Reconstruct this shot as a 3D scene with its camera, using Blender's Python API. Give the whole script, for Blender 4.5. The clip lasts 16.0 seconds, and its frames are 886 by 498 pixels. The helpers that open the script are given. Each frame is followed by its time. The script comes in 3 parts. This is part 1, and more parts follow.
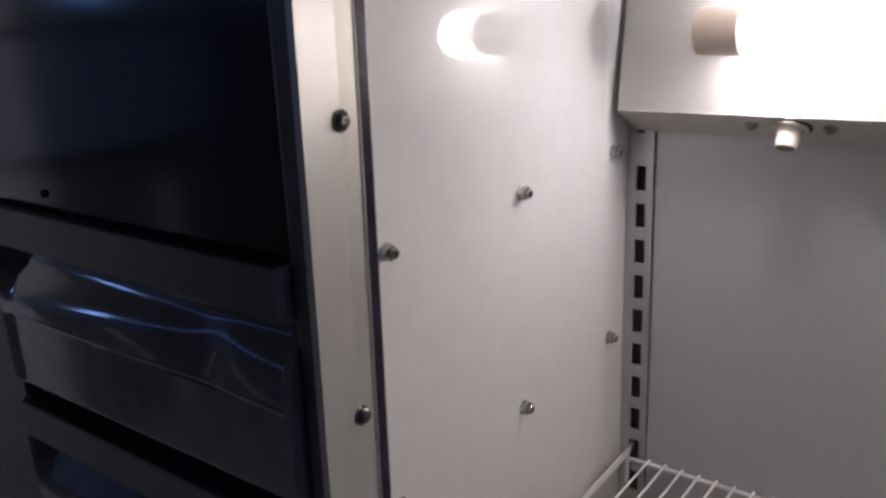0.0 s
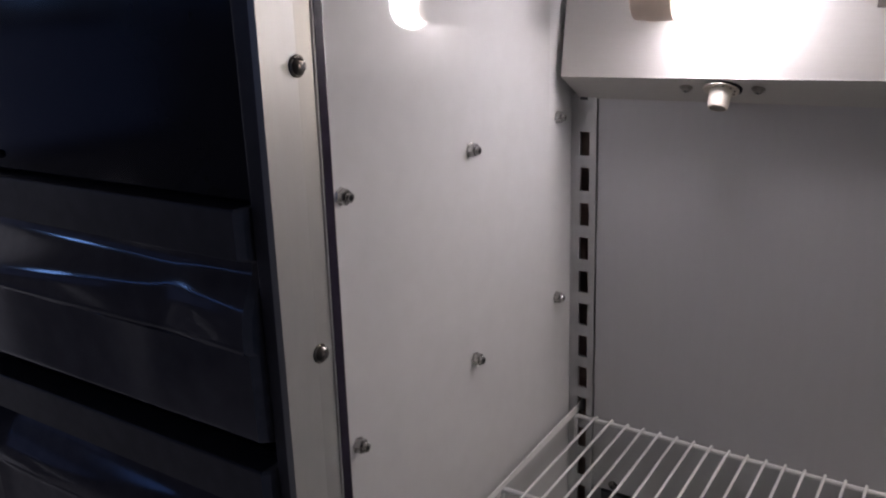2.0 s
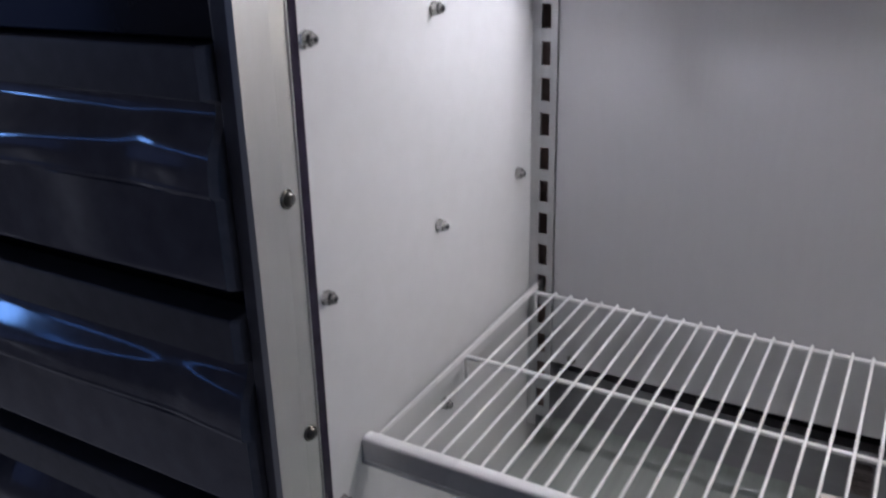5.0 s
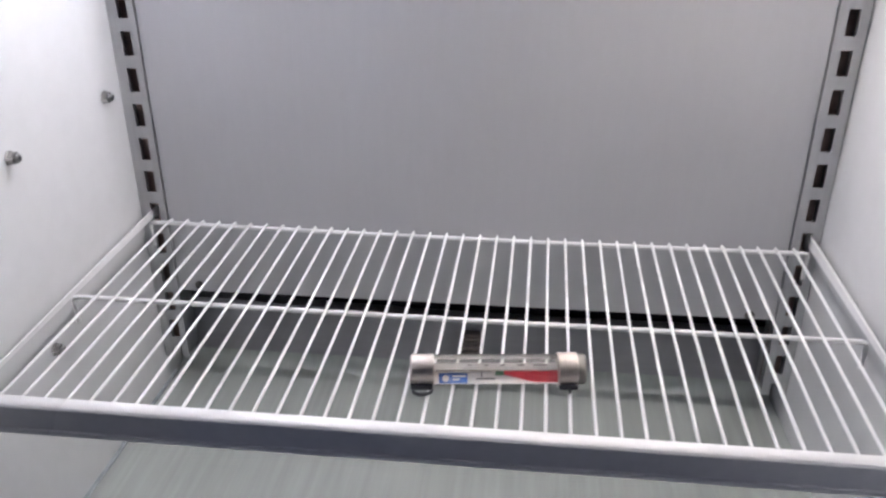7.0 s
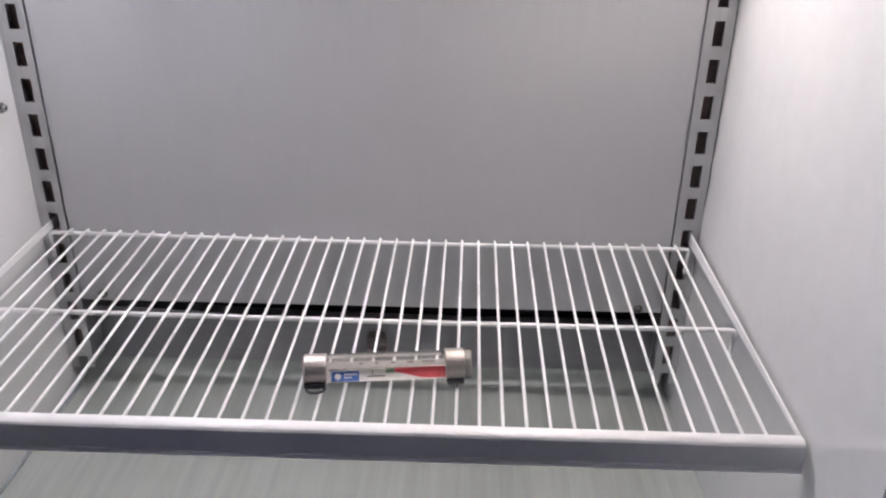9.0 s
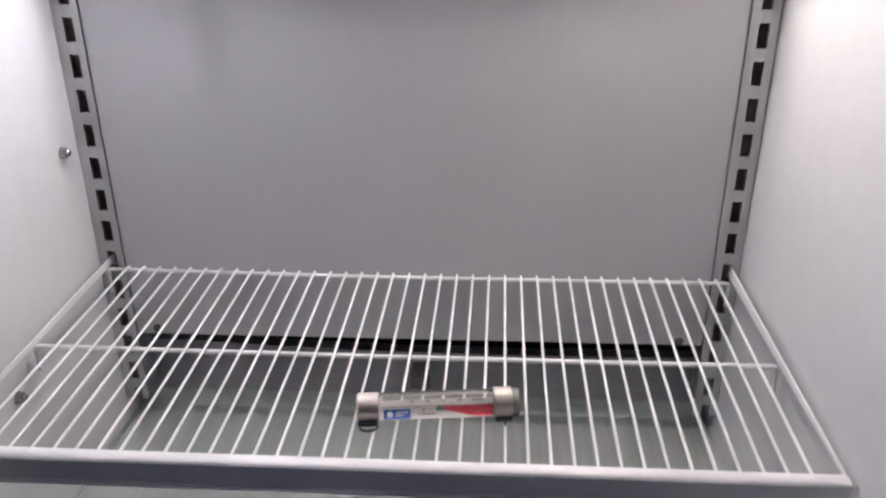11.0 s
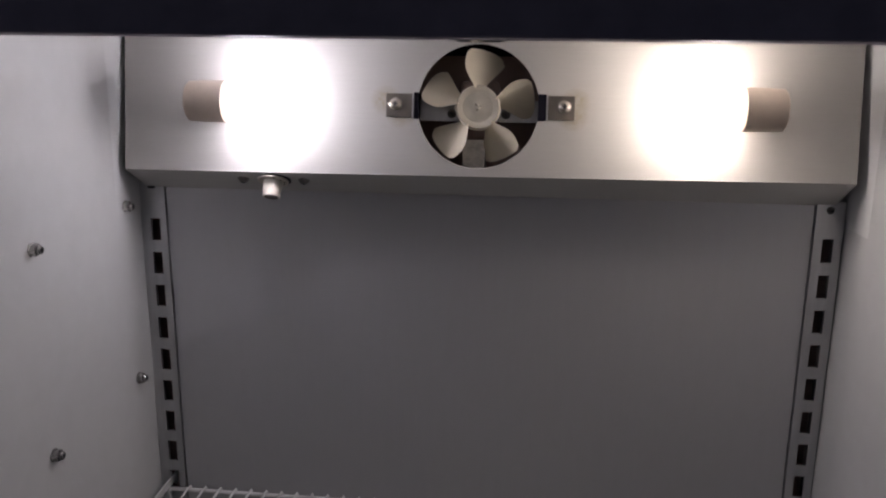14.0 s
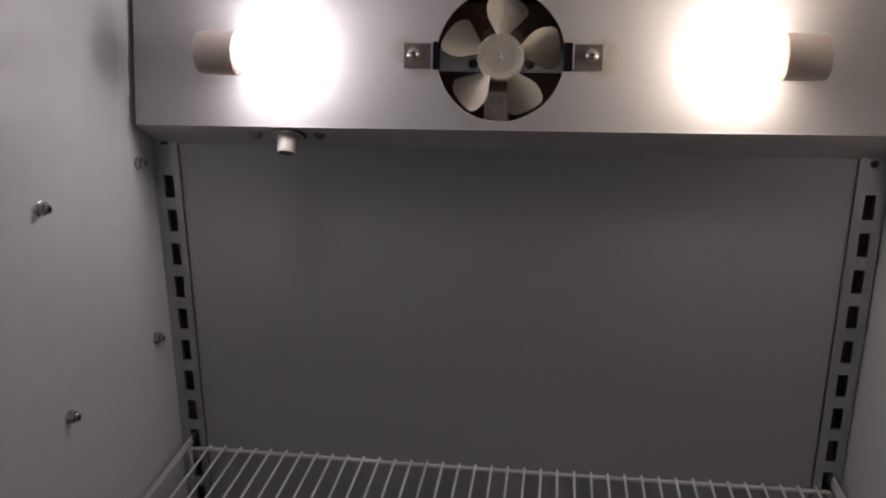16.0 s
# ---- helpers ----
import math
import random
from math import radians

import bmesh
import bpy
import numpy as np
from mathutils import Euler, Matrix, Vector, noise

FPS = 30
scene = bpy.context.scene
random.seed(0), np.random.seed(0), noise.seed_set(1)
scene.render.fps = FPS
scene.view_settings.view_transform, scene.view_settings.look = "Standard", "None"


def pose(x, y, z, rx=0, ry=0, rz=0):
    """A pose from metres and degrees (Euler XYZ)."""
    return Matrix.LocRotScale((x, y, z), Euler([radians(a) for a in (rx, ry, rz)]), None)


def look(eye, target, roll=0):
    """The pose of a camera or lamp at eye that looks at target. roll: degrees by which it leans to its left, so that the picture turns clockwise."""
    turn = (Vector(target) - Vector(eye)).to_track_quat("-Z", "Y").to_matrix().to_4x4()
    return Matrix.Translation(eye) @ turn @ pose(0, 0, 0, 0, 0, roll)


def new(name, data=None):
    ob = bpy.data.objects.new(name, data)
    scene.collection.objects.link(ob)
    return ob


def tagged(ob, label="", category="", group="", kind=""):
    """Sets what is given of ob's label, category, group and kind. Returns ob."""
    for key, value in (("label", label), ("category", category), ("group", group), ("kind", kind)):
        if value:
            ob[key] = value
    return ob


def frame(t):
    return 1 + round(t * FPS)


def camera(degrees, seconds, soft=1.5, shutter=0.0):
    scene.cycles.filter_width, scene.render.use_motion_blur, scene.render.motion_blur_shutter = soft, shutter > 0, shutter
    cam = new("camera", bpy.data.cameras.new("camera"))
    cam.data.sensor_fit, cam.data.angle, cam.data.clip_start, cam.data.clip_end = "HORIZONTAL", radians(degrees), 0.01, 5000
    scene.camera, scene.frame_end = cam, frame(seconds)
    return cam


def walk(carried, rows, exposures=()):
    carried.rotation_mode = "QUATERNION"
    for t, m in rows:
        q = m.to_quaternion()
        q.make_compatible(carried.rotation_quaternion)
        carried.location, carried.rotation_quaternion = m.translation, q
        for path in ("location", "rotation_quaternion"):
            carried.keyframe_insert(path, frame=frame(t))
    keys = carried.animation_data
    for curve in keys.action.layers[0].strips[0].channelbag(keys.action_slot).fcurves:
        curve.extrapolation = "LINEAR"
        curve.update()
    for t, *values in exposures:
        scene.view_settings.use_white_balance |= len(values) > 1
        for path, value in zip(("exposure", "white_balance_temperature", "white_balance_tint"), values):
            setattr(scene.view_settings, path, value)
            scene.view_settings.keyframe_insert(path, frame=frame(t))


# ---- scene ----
cam = camera(56.9, 16.0, soft=2.1, shutter=0.5)
PATH = [
    (0, (0.266, -0.101, 1.557), (-0.885, 1.432, 0.984), -2.3),
    (0.5, (0.286, -0.105, 1.567), (-0.818, 1.483, 1.062), -2.0),
    (1, (0.289, -0.115, 1.562), (-0.792, 1.492, 1.064), -1.8),
    (1.5, (0.286, -0.125, 1.54), (-0.775, 1.479, 0.991), -1.7),
    (2, (0.283, -0.126, 1.533), (-0.775, 1.473, 0.962), -2.0),
    (2.5, (0.284, -0.127, 1.532), (-0.78, 1.468, 0.96), -2.2),
    (3, (0.281, -0.126, 1.528), (-0.777, 1.466, 0.939), -1.9),
    (3.2, (0.279, -0.126, 1.528), (-0.772, 1.467, 0.932), -1.6),
    (5.3, (0.287, -0.147, 1.478), (-0.595, 1.472, 0.703), -1.4),
    (5.5, (0.293, -0.148, 1.471), (-0.526, 1.493, 0.672), -1.8),
    (6, (0.309, -0.153, 1.462), (-0.269, 1.574, 0.635), -1.6),
    (6.5, (0.319, -0.137, 1.457), (0.009, 1.614, 0.54), -0.5),
    (7, (0.339, -0.143, 1.472), (0.156, 1.646, 0.597), 0.3),
    (7.5, (0.349, -0.146, 1.476), (0.217, 1.66, 0.627), 0.5),
    (8, (0.377, -0.149, 1.474), (0.346, 1.651, 0.603), 0.7),
    (8.5, (0.379, -0.16, 1.483), (0.381, 1.652, 0.638), 1.0),
    (8.7, (0.373, -0.161, 1.482), (0.368, 1.641, 0.614), 1.2),
    (10.8, (0.36, -0.173, 1.493), (0.256, 1.644, 0.663), -0.3),
    (11, (0.357, -0.172, 1.505), (0.262, 1.645, 0.675), -0.0),
    (11.5, (0.36, -0.168, 1.531), (0.32, 1.695, 0.804), 0.9),
    (12, (0.359, -0.166, 1.544), (0.301, 1.721, 0.884), -0.1),
    (12.5, (0.326, -0.172, 1.541), (0.13, 1.716, 0.913), -0.8),
    (13, (0.307, -0.172, 1.538), (0.086, 1.721, 0.932), 1.3),
    (13.5, (0.328, -0.169, 1.544), (0.178, 1.735, 0.95), 1.6),
    (14, (0.326, -0.169, 1.574), (0.147, 1.766, 1.101), 0.7),
    (14.5, (0.325, -0.163, 1.573), (0.118, 1.764, 1.082), 1.4),
    (15, (0.323, -0.159, 1.565), (0.103, 1.761, 1.047), 1.0),
    (15.5, (0.33, -0.15, 1.561), (0.101, 1.766, 1.037), 0.5),
    (16, (0.328, -0.145, 1.571), (0.089, 1.753, 0.989), 0.1),
]
walk(cam, [(t, look(eye, target, roll)) for t, eye, target, roll in PATH], [(0.0, -0.32, 6650, 17), (0.5, -1.0, 6650, 20), (1.0, -1.03, 6600, 20), (1.5, -1.08, 6550, 20), (2.0, -0.68, 6500, 18), (2.5, -0.62, 6470, 15), (3.0, -0.62, 6300, 14), (5.3, 0.16, 5950, 14), (5.7, 0.33, 5950, 13), (6.0, 0.84, 5900, 13), (6.5, 0.86, 5870, 13), (7.0, 0.79, 5970, 14), (7.5, 0.70, 6000, 14), (8.0, 0.75, 6080, 15), (8.7, 0.76, 6150, 16), (10.8, 0.60, 6150, 17), (11.2, 0.52, 6150, 17), (11.5, 0.2, 6200, 16), (12.0, -0.67, 6150, 14), (12.5, -0.8, 5900, 10), (13.0, -0.69, 6000, 12), (13.5, -0.77, 6000, 13), (14.0, -1.35, 6300, 18), (14.5, -1.40, 6400, 20), (15.0, -1.6, 6400, 20), (15.5, -1.8, 6400, 20), (16.0, -1.70, 6400, 20)])

# ---- world and unseen room lamps ----
world = bpy.data.worlds.new("world")
scene.world = world
world.use_nodes = True
wn, wl = world.node_tree.nodes, world.node_tree.links
sky = wn.new("ShaderNodeTexSky")
sky.sky_type = "NISHITA"
sky.sun_disc = False
sky.sun_elevation, sky.sun_rotation = radians(28), radians(200)
wl.new(sky.outputs[0], wn["Background"].inputs[0])
wn["Background"].inputs[1].default_value = 0.08


LAMP_RECTS = []


def unseen_light(name, m, sx, sz, power, colour):
    """An unseen area lamp added in the room as daylight."""
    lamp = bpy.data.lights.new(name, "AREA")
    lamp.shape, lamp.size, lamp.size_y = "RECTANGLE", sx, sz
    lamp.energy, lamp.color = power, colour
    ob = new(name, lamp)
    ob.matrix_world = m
    LAMP_RECTS.append((m, sx, sz))
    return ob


# unseen lamps added in the room: a high one and a narrow slit on the west side, larger ones beyond the cabinet and to
# the east
unseen_light("window_daylight", look((-2.46, -1.235, 1.72), (0.0, -1.235, 1.72)), 0.135, 0.17, 0.75, (0.20, 0.43, 1.0))
unseen_light("window_daylight", look((-2.46, -1.93, 1.71), (0.0, -1.93, 1.71)), 1.00, 0.075, 0.34, (0.13, 0.33, 1.0))
unseen_light("window_daylight", look((-1.5, 0.77, 1.7), (-2.3, -1.0, 0.3)), 0.9, 1.0, 76.0, (0.86, 0.87, 1.0))
unseen_light("window_daylight", look((2.94, -0.6, 1.3), (0.0, -0.6, 1.3)), 0.9, 1.2, 1.9, (0.34, 0.54, 1.0))
unseen_light("unseen_panel_glow", look((-2.47, -1.28, 1.31), (0.0, -1.28, 1.31)), 0.86, 0.40, 0.11, (0.12, 0.30, 1.0))


# ---- materials ----
def material(name, base, rough, metal=0.0, vary=0.06, scale=30.0, stretch=(1, 1, 1), bump=0.0, bump_scale=400.0,
             rough_vary=0.05, stain=0.0, stain_scale=5.0, stain_colour=(0.3, 0.27, 0.22), coat=0.0, spec=0.5, aniso=0.0):
    """A painted, metal or plastic surface with grain and large soft unevenness."""
    m = bpy.data.materials.new(name)
    m.use_nodes = True
    n, l = m.node_tree.nodes, m.node_tree.links
    b = n["Principled BSDF"]
    b.inputs["Roughness"].default_value, b.inputs["Metallic"].default_value = rough, metal
    b.inputs["Coat Weight"].default_value = coat
    b.inputs["Coat Roughness"].default_value = 0.03
    b.inputs["Specular IOR Level"].default_value = spec
    b.inputs["Anisotropic"].default_value = aniso
    co = n.new("ShaderNodeTexCoord")
    mp = n.new("ShaderNodeMapping")
    mp.inputs["Scale"].default_value = stretch
    l.new(co.outputs["Object"], mp.inputs[0])
    fine = n.new("ShaderNodeTexNoise")
    fine.inputs["Scale"].default_value, fine.inputs["Detail"].default_value = scale, 6
    l.new(mp.outputs[0], fine.inputs[0])
    big = n.new("ShaderNodeTexNoise")
    big.inputs["Scale"].default_value, big.inputs["Detail"].default_value = stain_scale, 4
    l.new(co.outputs["Object"], big.inputs[0])
    ramp = n.new("ShaderNodeMapRange")
    ramp.inputs["From Min"].default_value, ramp.inputs["From Max"].default_value = 0.3, 0.7
    ramp.inputs["To Min"].default_value, ramp.inputs["To Max"].default_value = 1 - vary, 1 + vary
    l.new(fine.outputs[0], ramp.inputs[0])
    mul = n.new("ShaderNodeMix")
    mul.data_type, mul.blend_type = "RGBA", "MULTIPLY"
    mul.inputs[0].default_value = 1.0
    mul.inputs[6].default_value = (*base, 1)
    l.new(ramp.outputs[0], mul.inputs[7])
    out = mul.outputs[2]
    if stain:
        sr = n.new("ShaderNodeMapRange")
        sr.inputs["From Min"].default_value, sr.inputs["From Max"].default_value = 0.52, 0.78
        sr.inputs["To Max"].default_value = stain
        l.new(big.outputs[0], sr.inputs[0])
        mix = n.new("ShaderNodeMix")
        mix.data_type = "RGBA"
        l.new(sr.outputs[0], mix.inputs[0])
        l.new(out, mix.inputs[6])
        mix.inputs[7].default_value = (*stain_colour, 1)
        out = mix.outputs[2]
    l.new(out, b.inputs["Base Color"])
    rr = n.new("ShaderNodeMapRange")
    rr.inputs["From Min"].default_value, rr.inputs["From Max"].default_value = 0.3, 0.7
    rr.inputs["To Min"].default_value, rr.inputs["To Max"].default_value = max(0.0, rough - rough_vary), rough + rough_vary
    l.new(big.outputs[0], rr.inputs[0])
    l.new(rr.outputs[0], b.inputs["Roughness"])
    if bump:
        bn = n.new("ShaderNodeTexNoise")
        bn.inputs["Scale"].default_value, bn.inputs["Detail"].default_value = bump_scale, 3
        l.new(mp.outputs[0], bn.inputs[0])
        bp = n.new("ShaderNodeBump")
        bp.inputs["Strength"].default_value, bp.inputs["Distance"].default_value = bump, 0.001
        l.new(bn.outputs[0], bp.inputs["Height"])
        l.new(bp.outputs[0], b.inputs["Normal"])
    return m


WALL = material("white_gloss_liner", (0.69, 0.69, 0.695), 0.035, vary=0.02, scale=60, bump=0.004, bump_scale=60, rough_vary=0.015, coat=0.8, stain=0.06, stain_scale=3)
LOWBACK = material("shade_toned_lower_sheet", (0.285, 0.28, 0.30), 0.5, metal=0.2, vary=0.05, scale=40, stretch=(0.4, 1, 4), bump=0.02, rough_vary=0.08, stain=0.2, stain_scale=9, stain_colour=(0.16, 0.17, 0.18))
BACK = material("grey_satin_back_sheet", (0.530, 0.525, 0.545), 0.45, metal=0.25, vary=0.012, scale=40, stretch=(4, 1, 0.5), bump=0.005, rough_vary=0.08, stain=0.06, stain_scale=5)
FLOOR = material("pale_green_floor_pan", (0.58, 0.61, 0.575), 0.24, metal=0.40, vary=0.07, scale=55, stretch=(3, 0.12, 1), bump=0.04, stain=0.05, stain_scale=3, stain_colour=(0.42, 0.45, 0.42))
COVER = material("satin_cover_sheet", (0.485, 0.468, 0.445), 0.40, spec=0.3, metal=0.05, vary=0.015, scale=160, stretch=(0.25, 4, 4), bump=0.02, bump_scale=500, rough_vary=0.06, stain=0.04)
STEEL = material("galvanised_channel", (0.50, 0.50, 0.51), 0.33, metal=0.75, vary=0.10, scale=70, stretch=(2, 1, 0.2), bump=0.03, stain=0.15, stain_scale=12)
JAMB = material("brushed_jamb_steel", (0.528, 0.53, 0.522), 0.40, metal=0.65, vary=0.02, scale=90, stretch=(1, 2, 0.3), bump=0.015, bump_scale=300, stain=0.10, stain_scale=9)
TABSTEEL = material("dull_bracket_steel", (0.19, 0.17, 0.15), 0.42, metal=0.75, vary=0.12, scale=120, stain=0.3, stain_scale=60, stain_colour=(0.20, 0.15, 0.10))
TABSCREW = material("tarnished_screw", (0.34, 0.31, 0.27), 0.32, metal=0.85, vary=0.2, scale=300, stain=0.4, stain_scale=150, stain_colour=(0.14, 0.11, 0.08))
CHROME = material("zinc_fastener", (0.47, 0.46, 0.45), 0.24, metal=0.95, vary=0.12, scale=300, stain=0.3, stain_scale=150, stain_colour=(0.22, 0.2, 0.17))
DARKSTEEL = material("dark_screw", (0.16, 0.15, 0.14), 0.28, metal=1.0, vary=0.2, scale=300)
BLACKENED = material("blackened_screw", (0.27, 0.25, 0.23), 0.3, metal=0.85, vary=0.2, scale=300)
SMUDGE = material("dull_smudge", (0.50, 0.49, 0.465), 0.45, vary=0.3, scale=600)
FITTING = material("worn_brown_fitting", (0.17, 0.14, 0.13), 0.5, vary=0.2, scale=200)
DRAIN = material("grey_brown_fitting", (0.10, 0.09, 0.085), 0.5, vary=0.2, scale=200)
SEAM = material("dull_floor_seam", (0.34, 0.37, 0.39), 0.5, vary=0.25, scale=60, stain=0.4, stain_scale=40, stain_colour=(0.42, 0.44, 0.43))
GASKET = material("grey_gasket_rubber", (0.11, 0.11, 0.12), 0.5, vary=0.1, scale=80)
SEAL = material("glossy_dark_seal", (0.020, 0.015, 0.030), 0.25, vary=0.2, scale=80, bump=0.01, spec=0.22)
RUBBER = material("black_rubber_and_notch_shade", (0.014, 0.012, 0.020), 0.5, vary=0.2, scale=80, bump=0.03, spec=0.12)
BLACK = material("black_gloss_plastic", (0.140, 0.138, 0.172), 0.10, vary=0.15, scale=60, bump=0.006, bump_scale=40, rough_vary=0.03, spec=0.9)
GLAZE = material("black_smoked_panel", (0.020, 0.021, 0.036), 0.13, spec=0.6, vary=0.1, scale=40, rough_vary=0.05)
BAND = material("black_satin_drawer_plastic", (0.125, 0.123, 0.145), 0.34, vary=0.12, scale=90, bump=0.03, stain=0.15, stain_scale=14, stain_colour=(0.05, 0.05, 0.055))
EDGE = material("lit_drawer_edge", (0.44, 0.43, 0.45), 0.42, vary=0.15, scale=120, bump=0.03, stain=0.3, stain_scale=30, stain_colour=(0.10, 0.10, 0.105))
HEADER = material("glare_lifted_header_paint", (0.62, 0.54, 0.58), 0.45, vary=0.10, scale=60, bump=0.03, spec=0.3)
SATIN = material("black_satin_plastic", (0.062, 0.058, 0.074), 0.50, vary=0.15, scale=90, bump=0.03, spec=0.08)
LINER = material("black_gap_backing", (0.030, 0.028, 0.042), 0.8, vary=0.2, scale=20, spec=0.1)
VOID = material("cavity_tone_sheet", (0.28, 0.20, 0.175), 0.7, vary=0.2, scale=20)
WIRE = material("white_shelf_coating", (0.80, 0.79, 0.79), 0.30, vary=0.03, scale=120, bump=0.04, bump_scale=500)
SOCKET = material("beige_lampholder", (0.56, 0.46, 0.38), 0.45, vary=0.06, scale=90, bump=0.03)
FAN = material("ivory_fan_plastic", (0.84, 0.77, 0.64), 0.38, vary=0.05, scale=60, stain=0.25, stain_scale=40, stain_colour=(0.45, 0.4, 0.28))
MOTOR = material("motor_lamination", (0.50, 0.48, 0.45), 0.5, metal=0.2, vary=0.2, scale=200, stretch=(1, 6, 1))
HUB = material("shaded_hub_plastic", (0.56, 0.51, 0.42), 0.42, vary=0.10, scale=120, stain=0.3, stain_scale=60, stain_colour=(0.30, 0.27, 0.20))
KNOBEND = material("shaded_knob_end", (0.27, 0.24, 0.22), 0.5, vary=0.12, scale=200)
KNOB = material("white_sensor_plastic", (0.60, 0.55, 0.48), 0.4, vary=0.04, scale=80)
BLUE = material("blue_print", (0.02, 0.12, 0.48), 0.4, vary=0.08, scale=300)
RED = material("red_print", (0.74, 0.035, 0.06), 0.4, vary=0.08, scale=300)
GREEN = material("green_print", (0.10, 0.22, 0.13), 0.4, vary=0.1, scale=300)
CARD = material("white_card", (0.86, 0.84, 0.82), 0.5, vary=0.04, scale=200)
GREYINK = material("faded_grey_print", (0.28, 0.27, 0.26), 0.5, vary=0.1, scale=300)
DARKMARK = material("dark_print_and_recess_shade", (0.05, 0.05, 0.055), 0.5, vary=0.1, scale=300)
CAPMETAL = material("brushed_cap", (0.54, 0.49, 0.45), 0.50, metal=0.85, vary=0.12, scale=260, stretch=(1, 6, 6), stain=0.25, stain_scale=120, stain_colour=(0.25, 0.2, 0.17))
IVORY = material("yellowed_clip", (0.72, 0.66, 0.42), 0.4, vary=0.06, scale=200)
PALEPANEL = material("pale_mirrored_panel", (0.70, 0.70, 0.70), 0.8, vary=0.08, scale=8)
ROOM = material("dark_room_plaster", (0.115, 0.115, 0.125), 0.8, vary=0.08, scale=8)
ROOMFLOOR = material("room_floor", (0.18, 0.175, 0.17), 0.5, vary=0.12, scale=6)


def clear_plastic(name, tone=(0.97, 0.97, 0.96), milk=0.10):
    """Clear moulded plastic: see-through, a little milky, with a gloss that grows towards the rim."""
    m = bpy.data.materials.new(name)
    m.use_nodes = True
    n, l = m.node_tree.nodes, m.node_tree.links
    n.remove(n["Principled BSDF"])
    tr, gl, df = n.new("ShaderNodeBsdfTransparent"), n.new("ShaderNodeBsdfGlossy"), n.new("ShaderNodeBsdfDiffuse")
    body, mix, fr = n.new("ShaderNodeMixShader"), n.new("ShaderNodeMixShader"), n.new("ShaderNodeFresnel")
    tr.inputs[0].default_value = (*tone, 1)
    df.inputs[0].default_value = (0.86, 0.81, 0.75, 1)
    body.inputs[0].default_value = milk
    gl.inputs["Roughness"].default_value = 0.08
    fr.inputs[0].default_value = 1.5
    l.new(tr.outputs[0], body.inputs[1])
    l.new(df.outputs[0], body.inputs[2])
    l.new(fr.outputs[0], mix.inputs[0])
    l.new(body.outputs[0], mix.inputs[1])
    l.new(gl.outputs[0], mix.inputs[2])
    l.new(mix.outputs[0], n["Material Output"].inputs[0])
    return m


CLEAR = clear_plastic("clear_tube_plastic", (0.97, 0.96, 0.94), 0.13)
HAZE = clear_plastic("yellowed_clear_plastic", (0.88, 0.84, 0.74), 0.30)


def glowing(name, colour, strength):
    m = bpy.data.materials.new(name)
    m.use_nodes = True
    b = m.node_tree.nodes["Principled BSDF"]
    b.inputs["Base Color"].default_value = (0.85, 0.84, 0.8, 1)
    b.inputs["Emission Color"].default_value = (*colour, 1)
    b.inputs["Emission Strength"].default_value = strength
    return m


COOLBULB = glowing("lit_neutral_bulb", (0.947, 0.928, 0.960), 136.0)
DIMBULB = glowing("dim_bulb_neck", (1.0, 0.92, 0.84), 6.0)
WARMBULB = glowing("lit_warm_bulb", (1.022, 0.922, 0.790), 136.0)


# ---- mesh helpers ----
def bm_box(x0, x1, y0, y1, z0, z1, bevel=0.0, seg=2, bm=None):
    own = bmesh.new()
    bmesh.ops.create_cube(own, size=1.0)
    for v in own.verts:
        v.co = Vector(((x0 + x1) / 2 + v.co.x * (x1 - x0), (y0 + y1) / 2 + v.co.y * (y1 - y0), (z0 + z1) / 2 + v.co.z * (z1 - z0)))
    if bevel:
        bmesh.ops.bevel(own, geom=own.edges[:], offset=bevel, segments=seg, affect="EDGES", profile=0.5)
    return merge(bm, own)


def merge(bm, own):
    """Adds own to bm, or gives own back."""
    if bm is None:
        return own
    me = bpy.data.meshes.new("join")
    own.to_mesh(me)
    own.free()
    bm.from_mesh(me)
    bpy.data.meshes.remove(me)
    return bm


def bm_lathe(profile, m=Matrix(), seg=32, bm=None):
    """A solid of revolution round local z: profile of (radius, height)."""
    own = bmesh.new()
    rings = []
    for r, h in profile:
        if r < 1e-6:
            rings.append([own.verts.new((0, 0, h))])
        else:
            rings.append([own.verts.new((r * math.cos(2 * math.pi * k / seg), r * math.sin(2 * math.pi * k / seg), h)) for k in range(seg)])
    for a, b in zip(rings, rings[1:]):
        for k in range(seg):
            k2 = (k + 1) % seg
            if len(a) == 1 and len(b) > 1:
                own.faces.new((a[0], b[k2], b[k]))
            elif len(b) == 1 and len(a) > 1:
                own.faces.new((a[k], a[k2], b[0]))
            elif len(a) > 1:
                own.faces.new((a[k], a[k2], b[k2], b[k]))
    bmesh.ops.recalc_face_normals(own, faces=own.faces[:])
    bmesh.ops.transform(own, matrix=m, verts=own.verts[:])
    return merge(bm, own)


